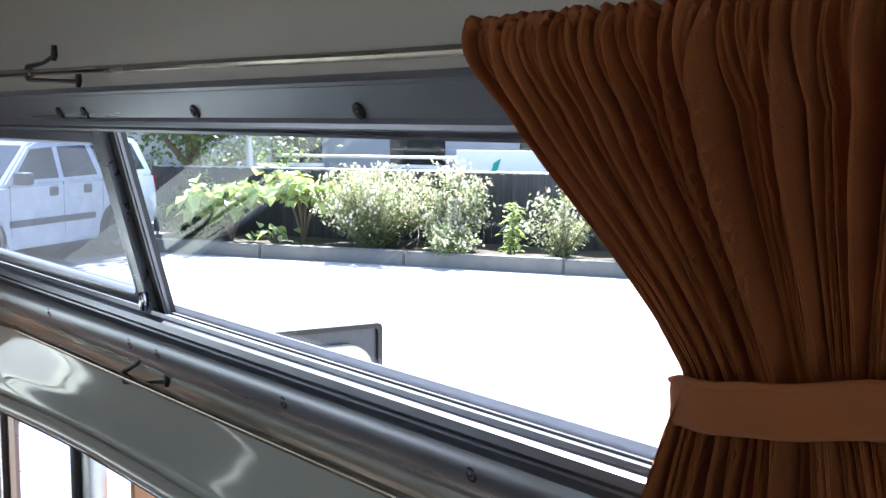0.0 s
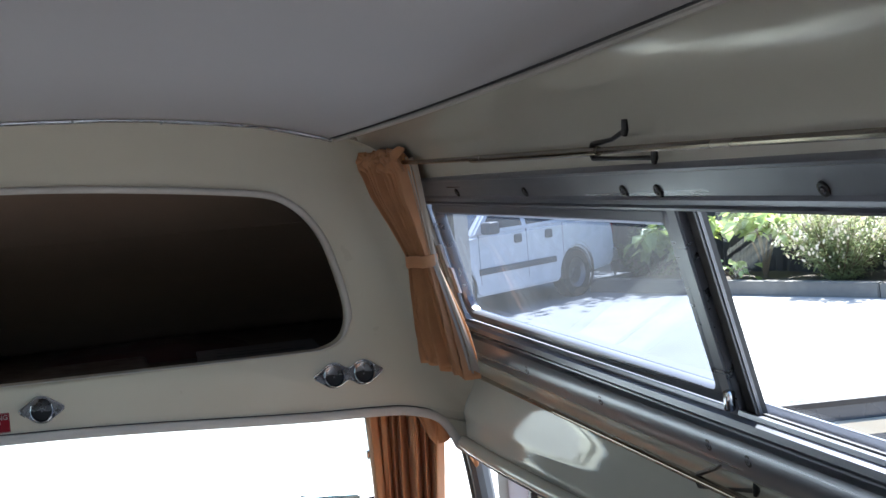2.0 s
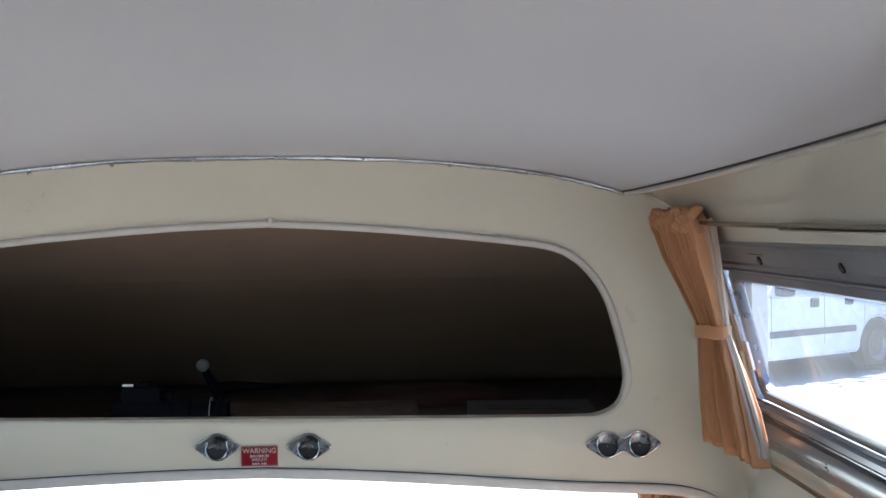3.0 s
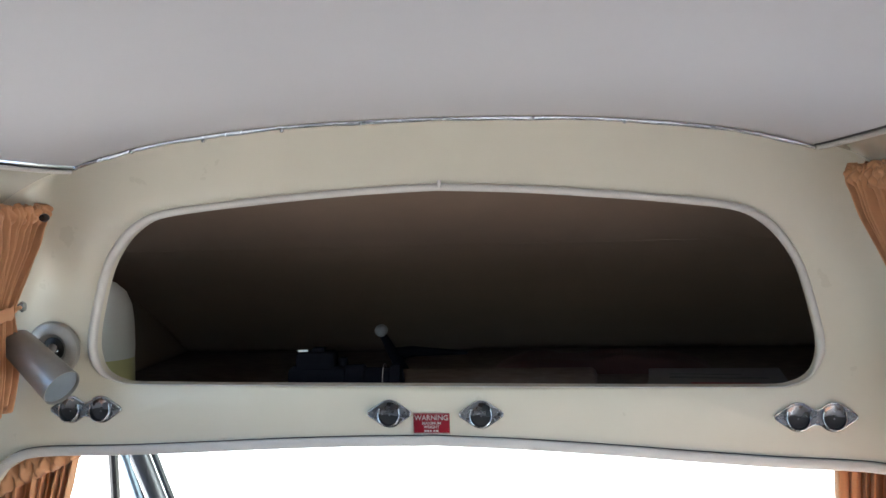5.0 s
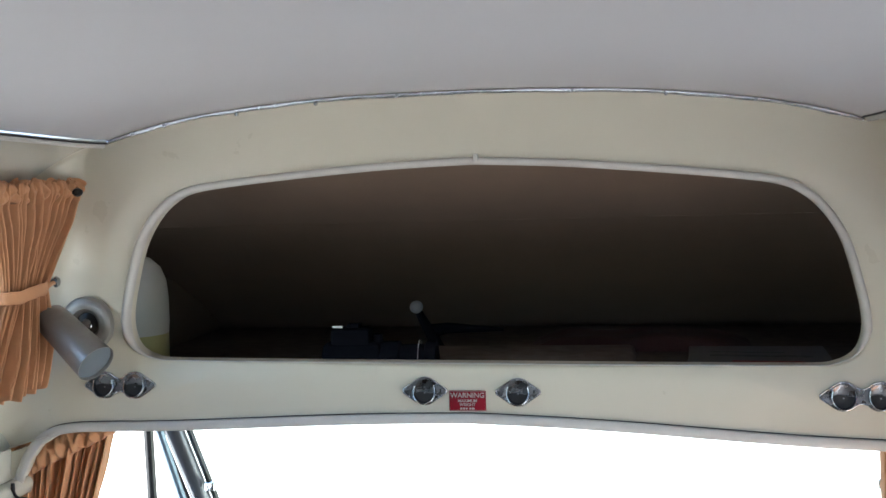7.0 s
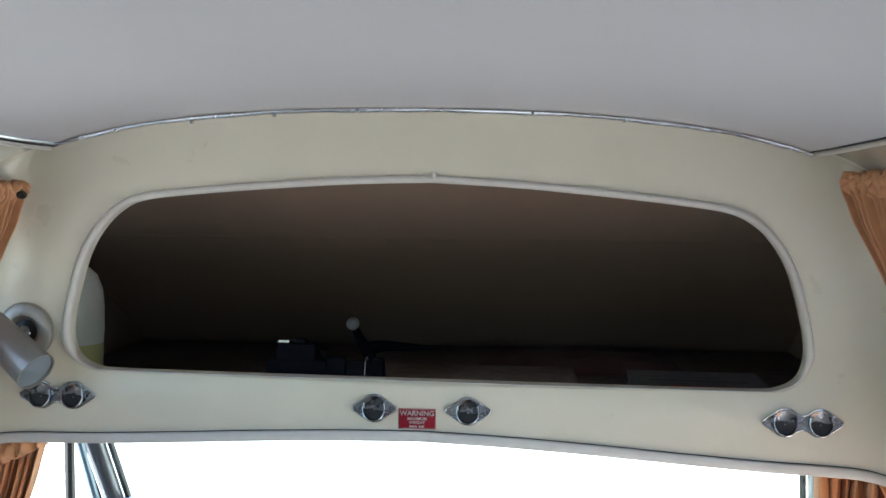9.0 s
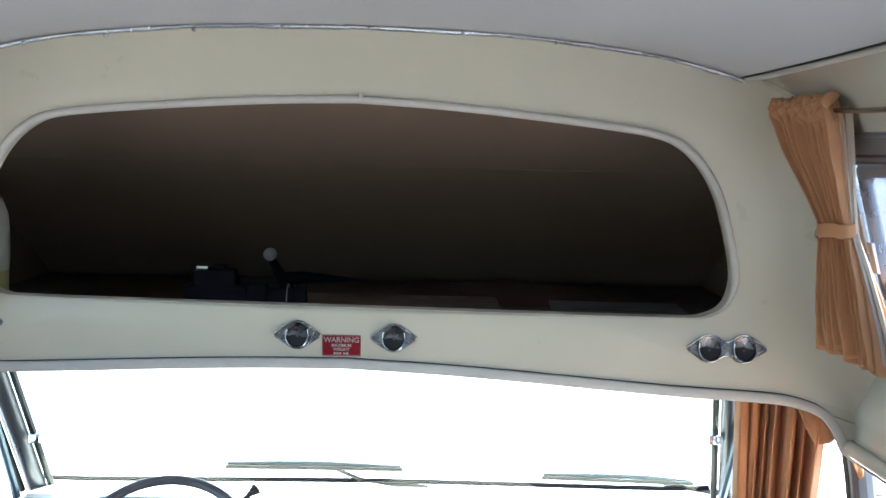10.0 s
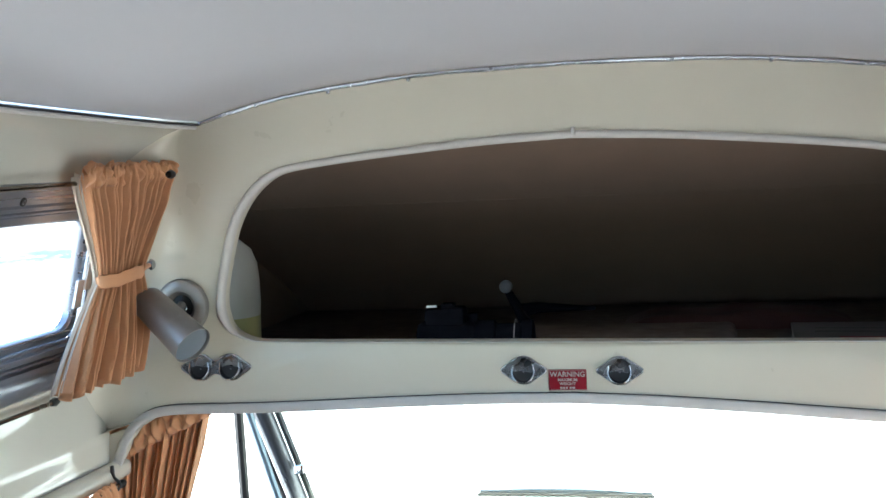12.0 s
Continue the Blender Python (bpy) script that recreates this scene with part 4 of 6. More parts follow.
# ---- sockets, label and lamp on the front panel ----
def flange_height(x, half_w, centres, big=0.0255, tip=0.0055):
    """Half the flange's height at x: round bosses with drawn-out tips and a waist between two of them."""
    c = min(centres, key=lambda q: abs(x - q))
    d = abs(x - c)
    if len(centres) > 1 and abs(x) < abs(c):
        if d < 0.72 * big:
            return math.sqrt(big * big - d * d)
        t = (d - 0.72 * big) / (abs(c) - 0.72 * big)
        return big * (0.694 - 0.19 * (1 - (1 - t) ** 2))
    reach = half_w - tip - abs(c)
    sl = (big - tip) / reach
    cl = math.sqrt(1 - sl * sl)
    if d < big * sl:
        return math.sqrt(big * big - d * d)
    if d < reach + tip * sl:
        return (big - d * sl) / cl
    return math.sqrt(max(0.0, tip * tip - (d - reach) ** 2))


def build_socket(at, double, label):
    ob = thing("pole_socket", at, label, "pole socket", "chrome pole sockets")
    centres = (-0.0305, 0.0305) if double else (0.0,)
    half_w = 0.0705 if double else 0.0405
    n = 72
    top = [half_w * math.cos(math.pi * k / n) for k in range(n + 1)]
    outline = [(x, flange_height(x, half_w, centres)) for x in top] + [(x, -flange_height(x, half_w, centres)) for x in reversed(top[1:-1])]
    part("rim", tube([(x * 0.985, -0.0036, z * 0.965) for x, z in outline], 0.0014, 8, closed=True), CHROME, ob, "bright raised rim of the flange", local=True, smooth=80)
    for c in centres:
        # flange and the shallow bowl pressed into it
        bm = bmesh.new()
        rows = []
        for k in range(80):
            a = k * 6.28318 / 80
            ca, sa = math.cos(a), math.sin(a)
            lo, hi = 0.01, 0.08
            for _ in range(24):
                m = (lo + hi) / 2
                x = c + m * ca
                inside = abs(x) < half_w and abs(m * sa) < flange_height(x, half_w, centres) and (not double or x * c > 0)
                lo, hi = (m, hi) if inside else (lo, m)
            rows.append([bm.verts.new((c + r * ca, y, r * sa)) for r, y in ((lo, 0.0005), (lo, -0.0028), (min(0.0215, lo), -0.0030), (0.0200, -0.0029), (0.0188, -0.0024), (0.0165, -0.0017), (0.0120, -0.0011), (0.0070, -0.0008), (0.0002, -0.0007))])
        for k in range(80):
            p, q = rows[k], rows[(k + 1) % 80]
            for i in range(8):
                bm.faces.new((p[i], p[i + 1], q[i + 1], q[i]))
        bmesh.ops.recalc_face_normals(bm, faces=bm.faces)
        part("flange", bm, SATIN, ob, local=True, smooth=60)
        # lip standing out round the lower half, its ends drawn up into two prongs
        run = [(0.0180 + 0.0015 * k / 5, 0.011 * (1 - k / 5), 0.008 + 0.001 * k / 5) for k in range(5)]
        run += [(0.0195 * math.cos(math.pi * k / 28), -0.0205 * math.sin(math.pi * k / 28), 0.009 + 0.009 * math.sin(math.pi * k / 28)) for k in range(29)]
        run += [(-x, z, d) for x, z, d in reversed(run[:5])]
        bm = bmesh.new()
        rows = []
        for i, (x, z, d) in enumerate(run):
            p0, p1 = run[max(0, i - 1)], run[min(len(run) - 1, i + 1)]
            out = Vector((p0[1] - p1[1], 0, p1[0] - p0[0])).normalized()
            if out.dot(Vector((x, 0, min(0.0, z)))) < 0:
                out.negate()
            rows.append([bm.verts.new(Vector((c + x, y, z)) + out * o) for o, y in ((-0.0012, -0.002), (-0.0012, -0.0025 - d), (-0.0006, -0.0033 - d), (0.0006, -0.0033 - d), (0.0013, -0.0026 - d), (0.0018, -0.002))])
        for p, q in zip(rows, rows[1:]):
            for i in range(5):
                bm.faces.new((p[i], p[i + 1], q[i + 1], q[i]))
        for e in (rows[0], rows[-1]):
            bm.faces.new(e)
        bmesh.ops.recalc_face_normals(bm, faces=bm.faces)
        part("lip", bm, CHROME, ob, "chrome lip round the lower half", local=True, smooth=50)
        # black half disc stands in for the dark reflection in the chrome bowl
        deep = 0.0 if double else -0.004
        edge = [(0.0182 * math.cos(math.pi * (1 + k / 20)), 0.0192 * math.sin(math.pi * (1 + k / 20)) + (deep if 0 < k < 20 else 0.0) * 0.2) for k in range(21)]
        edge += [(0.0182 - 0.0364 * k / 12, deep + 0.0022 * math.sin(math.pi * k / 12) - 0.0012 * math.sin(2 * math.pi * k / 12)) for k in range(1, 12)]
        part("painted_reflection", prism([(c + x, z) for x, z in edge], -0.0040, -0.0016), BLACK, ob, "dark reflection in the bowl, laid in as a black half disc", local=True)
        part("rivet", turned([(0, 0.0060), (0.0012, 0.0056), (0.0016, 0.0038)], 10, m=pose(c, 0, -0.003, 90, 0, 0)), DULLMETAL, ob, local=True)
    for x in ((-0.0635, 0.0, 0.0635) if double else (-0.0335, 0.0335)):
        part("screw", turned([(0, 0.0045), (0.001, 0.0045), (0.0016, 0.0058), (0.0030, 0.0055), (0.0036, 0.0025)], 14, m=pose(x, 0, 0, 90, 0, 0)), DULLMETAL, ob, local=True)
    return ob


build_socket((-0.0865, -0.0005, 1.600), False, "small chrome pole socket screwed to the cream panel")
build_socket((0.0825, -0.0005, 1.598), False, "small chrome pole socket screwed to the cream panel")
build_socket((0.669, -0.0005, 1.5915), True, "double chrome pole socket screwed to the cream panel")
build_socket((-0.672, -0.0005, 1.610), True, "double chrome pole socket screwed below the grey lamp")


def text_mesh(words, size, at, parent, name, mat):
    cu = bpy.data.curves.new(name, "FONT")
    cu.body, cu.size, cu.align_x, cu.align_y, cu.extrude, cu.offset = words, size, "CENTER", "CENTER", 0.0002, size * 0.018
    tmp = new(name, cu)
    bpy.context.view_layer.update()
    me = bpy.data.meshes.new_from_object(tmp)
    bpy.data.objects.remove(tmp)
    me.materials.clear()
    me.materials.append(mat)
    me.transform(pose(*at, 90, 0, 0))
    ob = new(name, me)
    ob.parent = parent
    return ob


def build_label():
    ob = thing("warning_label", (-0.009, -0.001, 1.582), "worn red metal warning label between two chrome sockets", "label")
    part("plate", box((-0.0335, -0.0022, -0.0185), (0.0335, 0.0, 0.0185), 0.001), RED, ob, local=True)
    text_mesh("WARNING", 0.0128, (0, -0.0026, 0.0098), ob, "lettering", SILVER)
    text_mesh("MAXIMUM", 0.0075, (0, -0.0026, 0.0), ob, "lettering", SILVER)
    text_mesh("WEIGHT", 0.0075, (0, -0.0026, -0.007), ob, "lettering", SILVER)
    for x0, x1 in ((-0.0135, -0.0095), (-0.0085, -0.005), (-0.0035, 0.0), (0.003, 0.0065), (0.0075, 0.0125)):
        part("print_line", box((x0, -0.0026, -0.0156), (x1, -0.0022, -0.0122)), SILVER, ob, local=True)
    edge = [(-0.0322, -0.0021, -0.0172), (0.0322, -0.0021, -0.0172), (0.0322, -0.0021, 0.0172), (-0.0322, -0.0021, 0.0172)]
    part("border", tube(edge, 0.00035, 6, closed=True), SILVER, ob, "thin silver border line", local=True)


build_label()


def build_lamp():
    ob = thing("reading_lamp", (-0.729, -0.004, 1.727), "grey metal swivel spot lamp on the cream panel", "lamp")
    part("base_plate", turned([(0.022, 0.002), (0.024, 0.0), (0.052, 0.0), (0.053, 0.006), (0.05, 0.013), (0.042, 0.017), (0.030, 0.016), (0.024, 0.010), (0.022, 0.004)], 40, m=pose(0, 0, 0, 90, 0, 0)), LAMPGREY, ob, "dished round grey base plate", local=True)
    part("socket", turned([(0, 0.006), (0.016, 0.006), (0.0235, 0.003), (0.0235, -0.002)], 32, m=pose(0, 0, 0, 90, 0, 0)), BLACKMETAL, ob, "black centre of the base", local=True)
    part("screw", turned([(0, 0.009), (0.003, 0.0085), (0.0045, 0.007), (0.0045, 0.003)], 12, m=pose(0.006, 0, -0.004, 90, 0, 0)), CHROME, ob, local=True)
    part("swivel", tube([(0.0, -0.006, 0.004), (0.0, -0.03, -0.01), (0.005, -0.065, -0.022)], 0.008, 12), LAMPGREY, ob, local=True)
    a, b = Vector((-0.045, -0.066, 0.024)), Vector((0.068, -0.114, -0.057))
    d = (b - a).normalized()
    q = d.to_track_quat("Z", "Y").to_matrix().to_4x4()
    length = (b - a).length
    part("shade", turned([(0, 0.0), (0.018, 0.0), (0.026, 0.002), (0.0295, 0.007), (0.031, 0.02), (0.037, length), (0.0355, length), (0.0295, 0.02), (0, 0.02)], 40, m=Matrix.Translation(a) @ q), LAMPGREY, ob, "tapering cylindrical shade", local=True)
    part("bulb", turned([(0, length - 0.003), (0.025, length - 0.004), (0.0352, length - 0.006)], 32, m=Matrix.Translation(a) @ q), material("frosted_bulb", (0.15, 0.175, 0.20), 0.45, scale=40, vary=0.1), ob, local=True)
    part("switch", turned([(0, -0.012), (0.004, -0.011), (0.0045, 0.002)], 12, m=Matrix.Translation(a) @ q), BLACKMETAL, ob, local=True)


build_lamp()


# ---- things in the loft ----
def build_loft_things():
    up = pose(0, 0, 0.023)
    ob = thing("water_jug", (-0.766, 0.27, LOFT), "milky plastic jug half full of yellow fluid in the loft", "jug")
    part("body", turned([(0, 0.085), (0.074, 0.085), (0.076, 0.11), (0.076, 0.16), (0.073, 0.195), (0.062, 0.225), (0.04, 0.245), (0.022, 0.25), (0, 0.252)], 28, m=up), PLASTIC, ob, local=True)
    part("fluid", turned([(0, 0), (0.066, 0.0), (0.072, 0.006), (0.074, 0.1078), (0, 0.1078)], 28), YELLOW, ob, "yellow lower part", local=True)
    part("cap", turned([(0, 0.27), (0.017, 0.268), (0.018, 0.248), (0, 0.248)], 20, m=up), PLASTIC, ob, local=True)
    ob = thing("camera", (-0.236, 0.155, LOFT), "black camera with a long lens lying in the loft", "camera")
    ob.scale = (0.92, 0.92, 1.6)
    part("body", box((-0.085, -0.035, 0), (0.045, 0.03, 0.066), 0.012), CAMBLACK, ob, local=True)
    part("prism_top", box((-0.065, -0.03, 0.058), (0.02, 0.02, 0.084), 0.008), CAMBLACK, ob, local=True)
    part("hot_shoe", box((-0.03, -0.02, 0.083), (-0.005, 0.01, 0.088), 0.001), CAMBLACK, ob, local=True)
    part("dial", turned([(0, 0.012), (0.011, 0.011), (0.012, 0.0)], 16, m=pose(0.032, 0, 0.064)), CAMBLACK, ob, local=True)
    part("white_mark", box((-0.058, -0.0335, 0.0850), (-0.036, -0.030, 0.0876)), WHITEBOARD, ob, "small white mark", local=True)
    part("lens", turned([(0, 0.0), (0.03, 0.0), (0.033, 0.01), (0.033, 0.045), (0.029, 0.05), (0.029, 0.10), (0.033, 0.105), (0.033, 0.125), (0.027, 0.125), (0.025, 0.11), (0, 0.11)], 28, m=pose(0.035, -0.005, 0.034, 0, 90, 0)), CAMBLACK, ob, local=True)
    part("lens_ring", turned([(0.0333, 0.088), (0.0338, 0.088), (0.0338, 0.0895), (0.0333, 0.0895)], 28, m=pose(0.035, -0.005, 0.034, 0, 90, 0)), SILVER, ob, "thin silver ring", local=True)
    ob = thing("tripod_head", (-0.232, 0.70, LOFT), "black tripod head with a pale round knob", "tripod")
    ob.scale = (1.05, 1.05, 0.83)
    part("handle", tube([(0.06, -0.03, 0.0), (0.02, -0.01, 0.083), (0.0, 0.0, 0.125)], [0.016, 0.012, 0.008], 12), CAMBLACK, ob, local=True)
    part("knob", turned([(0, 0.017), (0.006, 0.0165), (0.0115, 0.013), (0.0145, 0.008), (0.0145, -0.004), (0.009, -0.010), (0, -0.011)], 28, m=pose(0, -0.004, 0.131, 90, 0, 0) @ Matrix.Diagonal((1, 1.26, 1, 1))), material("pale_grey_knob", (0.27, 0.26, 0.265), 0.5, scale=60), ob, "pale grey round knob", local=True)
    part("leg", tube([(0.03, 0.0, 0.058), (0.07, 0.0, 0.068), (0.2, 0.0, 0.063)], [0.022, 0.016, 0.005], 10), CAMBLACK, ob, local=True)
    ob = thing("magazine", (0.52, 0.25, LOFT), "printed magazines lying in an untidy pile in the loft", "magazine", turn=-6)
    ob.scale = (0.9, 1.0, 0.75)
    part("block", box((-0.15, -0.19, 0), (0.15, 0.19, 0.05), 0.003), PAPER, ob, local=True)
    cover = box((-0.152, -0.192, 0.0), (0.152, 0.192, 0.011), 0.003)
    cover.transform(pose(0.01, 0.01, 0.0525, 0, 0, 4))
    part("cover", cover, PAPER, ob, local=True)
    part("print_line", box((-0.05, -0.03, 0.0637), (0.10, 0.01, 0.0641)), RED, ob, "dark red print", local=True)
    part("print_line", box((-0.10, 0.06, 0.0637), (0.12, 0.08, 0.0641)), BLACK, ob, "black print", local=True)
    part("print_line", box((-0.10, 0.11, 0.0637), (0.06, 0.12, 0.0641)), BLACK, ob, "black print", local=True)
    ob = thing("folded_blanket", (0.07, 0.27, LOFT), "dark grey blanket folded flat on the loft's floor", "blanket")
    part("cloth", box((-0.23, -0.13, 0), (0.22, 0.15, 0.058), 0.014, seg=3), LOFTFLOOR, ob, local=True)
    ob = thing("folded_cloth", (0.30, 0.76, LOFT), "dark red cloth folded on the loft's floor", "cloth")
    bm = bmesh.new()
    bmesh.ops.create_grid(bm, x_segments=40, y_segments=20, size=1)
    for v in bm.verts:
        x, y = v.co.x, v.co.y
        edge = max(abs(x), abs(y))
        v.co = Vector((x * 0.26, y * 0.1, 0.05 * (1 - edge ** 4) * (0.75 + 0.35 * noise.noise(Vector((x * 2.2, y * 1.7, 3)))) + 0.003))
    part("cloth", bm, REDCLOTH, ob, local=True, smooth=80)


build_loft_things()


# ---- the van's lower body and cab ----
def build_van_body():
    bm = box((-0.98, REAR - 0.04, FLOOR - 0.06), (0.98, 1.2, FLOOR), 0.0)
    tagged(mesh_object("floor", bm, CARPET), "brown carpeted van floor", "floor", kind="structure")
    # left lower side: wall under and around a curtained window
    bm = box((-1.0, REAR, FLOOR), (-0.955, -0.02, 0.93))
    box((-1.0, REAR, 0.93), (-0.955, -0.95, 1.44), bm=bm)
    box((-1.0, -0.14, 0.93), (-0.955, -0.02, 1.44), bm=bm)
    box((-1.0, -0.95, 1.402), (-0.9575, -0.14, 1.44), bm=bm)
    tagged(mesh_object("wall_lower_left", bm, WOOD), "brown panelled lower side of the van", "wall", kind="structure")
    # right lower side: door opening behind the cab
    bm = box((0.955, REAR, FLOOR), (1.0, -1.15, 1.44))
    tagged(mesh_object("wall_lower_right", bm, WOOD), "brown panelled lower side of the van with an open doorway", "wall", kind="structure")
    bm = box((0.955, -0.10, FLOOR), (1.0, -0.03, 1.404), 0.006)
    tagged(mesh_object("trim", bm, LIGHTPILLAR), "grey painted pillar behind the cab door", "trim", kind="structure")
    bm = prism([(0.94, 1.404), (1.0, 1.404), (1.0, 1.446), (0.96, 1.446)], REAR, -0.03)
    tagged(mesh_object("trim", bm, BODYPAINT), "ivory header over the side doorway", "trim", kind="structure")
    # rear wall out of view; its opening is added to let daylight in
    bm = box((-1.0, REAR - 0.04, FLOOR), (1.0, REAR, 1.2))
    box((-1.0, REAR - 0.04, 1.58), (1.0, REAR, 2.2), bm=bm)
    for a, b in ((-1.0, -0.5), (0.5, 1.0)):
        box((a, REAR - 0.04, 1.2), (b, REAR, 1.58), bm=bm)
    tagged(mesh_object("wall_rear", bm, WOOD), "plain brown rear wall of the van with an unseen opening added for light", "wall", kind="structure")
    # roof skin over the loft
    prof = [(0.0, 2.19), (0.3, 2.12), (0.7, 1.95), (1.0, 1.80), (1.16, 1.70), (1.2, 1.64), (1.2, 1.535), (1.185, 1.535), (1.185, 1.63), (1.14, 1.675), (1.0, 1.76), (0.7, 1.91), (0.3, 2.08), (0.0, 2.155)]
    bm = prism(prof, -0.93, 0.93, "x")
    for s in (-1, 1):
        box((s * 0.93 - 0.015, 0.0, 1.50), (s * 0.93 + 0.015, 0.6, 1.97), bm=bm)
        box((s * 0.93 - 0.014, 0.6, 1.535), (s * 0.93 + 0.014, 1.18, 1.70), bm=bm)
    tagged(mesh_object("roof_front", bm, BODYPAINT), "moulded front of the raised roof", "roof", kind="structure")


build_van_body()


def build_cab():
    ob = thing("cab_front", (0, 0.9, 1.0), "van windscreen surround with dark rubber and grey pillars", "windscreen", kind="structure")
    for s in (-1, 1):
        base, topp = (Vector((0.957, 1.0, 1.0)), Vector((0.872, 0.70, 1.55))) if s > 0 else (Vector((-0.885, 1.0, 1.0)), Vector((-0.938, 0.70, 1.55)))
        part("pillar", tube([base, base.lerp(topp, 0.5), topp], 0.026, 12), PILLAR, ob)
        off = Vector((-s * 0.036, 0.012, 0))
        part("gasket", tube([base + off, base.lerp(topp, 0.5) + off, topp + off], 0.009, 8), BLACK, ob)
        off2 = Vector((s * 0.036, -0.012, 0))
        part("gasket", tube([base + off2, base.lerp(topp, 0.5) + off2, topp + off2], 0.009, 8), BLACK, ob)
        c = base.lerp(topp, 0.37 if s > 0 else 0.30) + Vector((-s * 0.045, -0.015, 0))
        part("clip", box(c - Vector((0.014, 0.008, 0.012)), c + Vector((0.014, 0.008, 0.012)), 0.003), CHROME, ob, "small chrome clip")
    part("lower_gasket", tube(smooth_line([(-0.88, 0.99, 1.045), (-0.78, 1.03, 1.022), (0, 1.05, 1.026), (0.75, 1.03, 1.027), (0.9, 0.985, 1.045)], 6), 0.0065, 8), CAMBLACK, ob)
    part("header", box((-0.94, 0.66, 1.50), (0.94, 0.76, 1.555), 0.01), BODYPAINT, ob)
    bm = bmesh.new()
    bm.faces.new([bm.verts.new(p) for p in ((-0.87, 1.0, 1.0), (0.87, 1.0, 1.0), (0.93, 0.71, 1.53), (-0.93, 0.71, 1.53))])
    part("pane", bm, TINTED, ob, smooth=0)
    # cowl, nose and dashboard
    cowl = prism([(1.03, 0.985), (1.10, 1.0), (1.55, 0.95), (1.75, 0.86), (1.80, 0.5), (1.03, 0.5)], -0.93, 0.93, "x", bevel=0.015)
    tagged(mesh_object("bonnet", cowl, BODYPAINT), "short sunlit ivory bonnet below the windscreen", "bonnet", kind="structure")
    dash = thing("dashboard", (0, 0.85, 0.9), "dark padded dashboard under the windscreen", "dashboard", kind="structure")
    part("dash_top", prism([(1.05, 1.010), (0.865, 1.018), (0.865, 1.0), (1.05, 0.98)], -0.88, 0.88, "x"), BODYPAINT, dash, "sunlit ivory top of the dashboard")
    prof = [(1.02, 0.985), (0.862, 1.015), (0.82, 1.008), (0.78, 0.96), (0.80, 0.80), (0.86, 0.62), (1.02, 0.62)]
    part("body", prism(prof, -0.9, 0.9, "x", bevel=0.012), DASH, dash)
    part("instrument_hood", box((-0.70, 0.74, 0.93), (-0.18, 0.90, 1.022), 0.025, seg=3), DASH, dash)
    part("dial_panel", box((-0.66, 0.732, 0.94), (-0.22, 0.742, 1.005), 0.004), material("dial_grey", (0.12, 0.12, 0.13), 0.3), dash)
    # steering wheel
    sw = thing("steering_wheel", (-0.450, 0.52, 0.993), "thin dark two-spoke van steering wheel", "steering wheel")
    tilt = pose(0, 0, 0, 42, 0, 0)
    ring = [tilt @ Vector((0.205 * math.cos(a), 0.205 * math.sin(a), 0)) for a in [k * 6.28318 / 56 for k in range(56)]]
    part("rim", tube(ring, 0.0115, 12, closed=True), WHEELRIM, sw, local=True, smooth=80)
    for a in (155, 25, 270):
        e = tilt @ Vector((0.2 * math.cos(radians(a)), 0.2 * math.sin(radians(a)), 0))
        part("spoke", tube([tilt @ Vector((0, 0, -0.03)), e * 0.5 + Vector((0, 0, -0.012)), e], [0.02, 0.013, 0.009], 10), CHROME, sw, "grey metal spoke", local=True)
    part("hub", turned([(0, 0.0), (0.035, -0.004), (0.045, -0.02), (0.045, -0.05), (0, -0.05)], 28, m=tilt), WHEELRIM, sw, local=True)
    part("column", tube([tilt @ Vector((0, 0, -0.05)), tilt @ Vector((0, 0, -0.4))], 0.03, 16), DASH, sw, local=True)
    part("indicator_stalk", tube([tilt @ Vector((0.03, 0.03, -0.07)), Vector((0.17, 0.20, 0.09)), Vector((0.185, 0.215, 0.1))], [0.006, 0.006, 0.014], 8), BLACK, sw, local=True)
    # wipers
    for x0, x1, px in ((-0.385, 0.085, 0.0), (0.455, 0.93, 0.5)):
        dz, de = (-0.022, -0.030) if px > 0.2 else (-0.010, -0.008)
        dm = (dz + de) / 2
        w = thing("wiper", (px, 1.06, 1.0), "long windscreen wiper parked on the glass", "wiper", "windscreen wipers")
        xe = x1
        xm, xr = (x0 + x1) / 2, min(xe, 0.86)
        part("blade", tube([(x0, 0.988, 1.084 + dz), (xr, 0.988, 1.084 + de)], 0.0055, 6), BLACK, w)
        part("blade_frame", tube(smooth_line([(x0 + 0.005, 0.995, 1.091 + dz), (xm, 1.0, 1.094 + dm), (xr - 0.005, 0.995, 1.089 + de)], 6), [0.006] * 3 + [0.0085] * 7 + [0.006] * 3, 8), WIPERGREY, w)
        part("bridge", box((xm - 0.09, 0.998, 1.094 + dm), (xm + 0.09, 1.010, 1.101 + dm), 0.003), WIPERGREY, w)
        part("arm", tube([(xm, 1.012, 1.100 + dm), (xm + 0.12, 1.05, 1.03), (xm + 0.3, 1.08, 1.0)], [0.006, 0.007, 0.013], 8), BLACKMETAL, w)
    # cab doors: rubber-edged frames and vent windows
    for s in (-1, 1):
        d = thing("cab_door", (s * 0.97, 0.4, 0.5), "ivory cab door with a dark rubber-edged window", "door", "cab doors")
        part("panel", box((min(s * 0.95, s * 1.0), 0.02, 0.45), (max(s * 0.95, s * 1.0), 1.0, 0.98), 0.01), BODYPAINT, d)
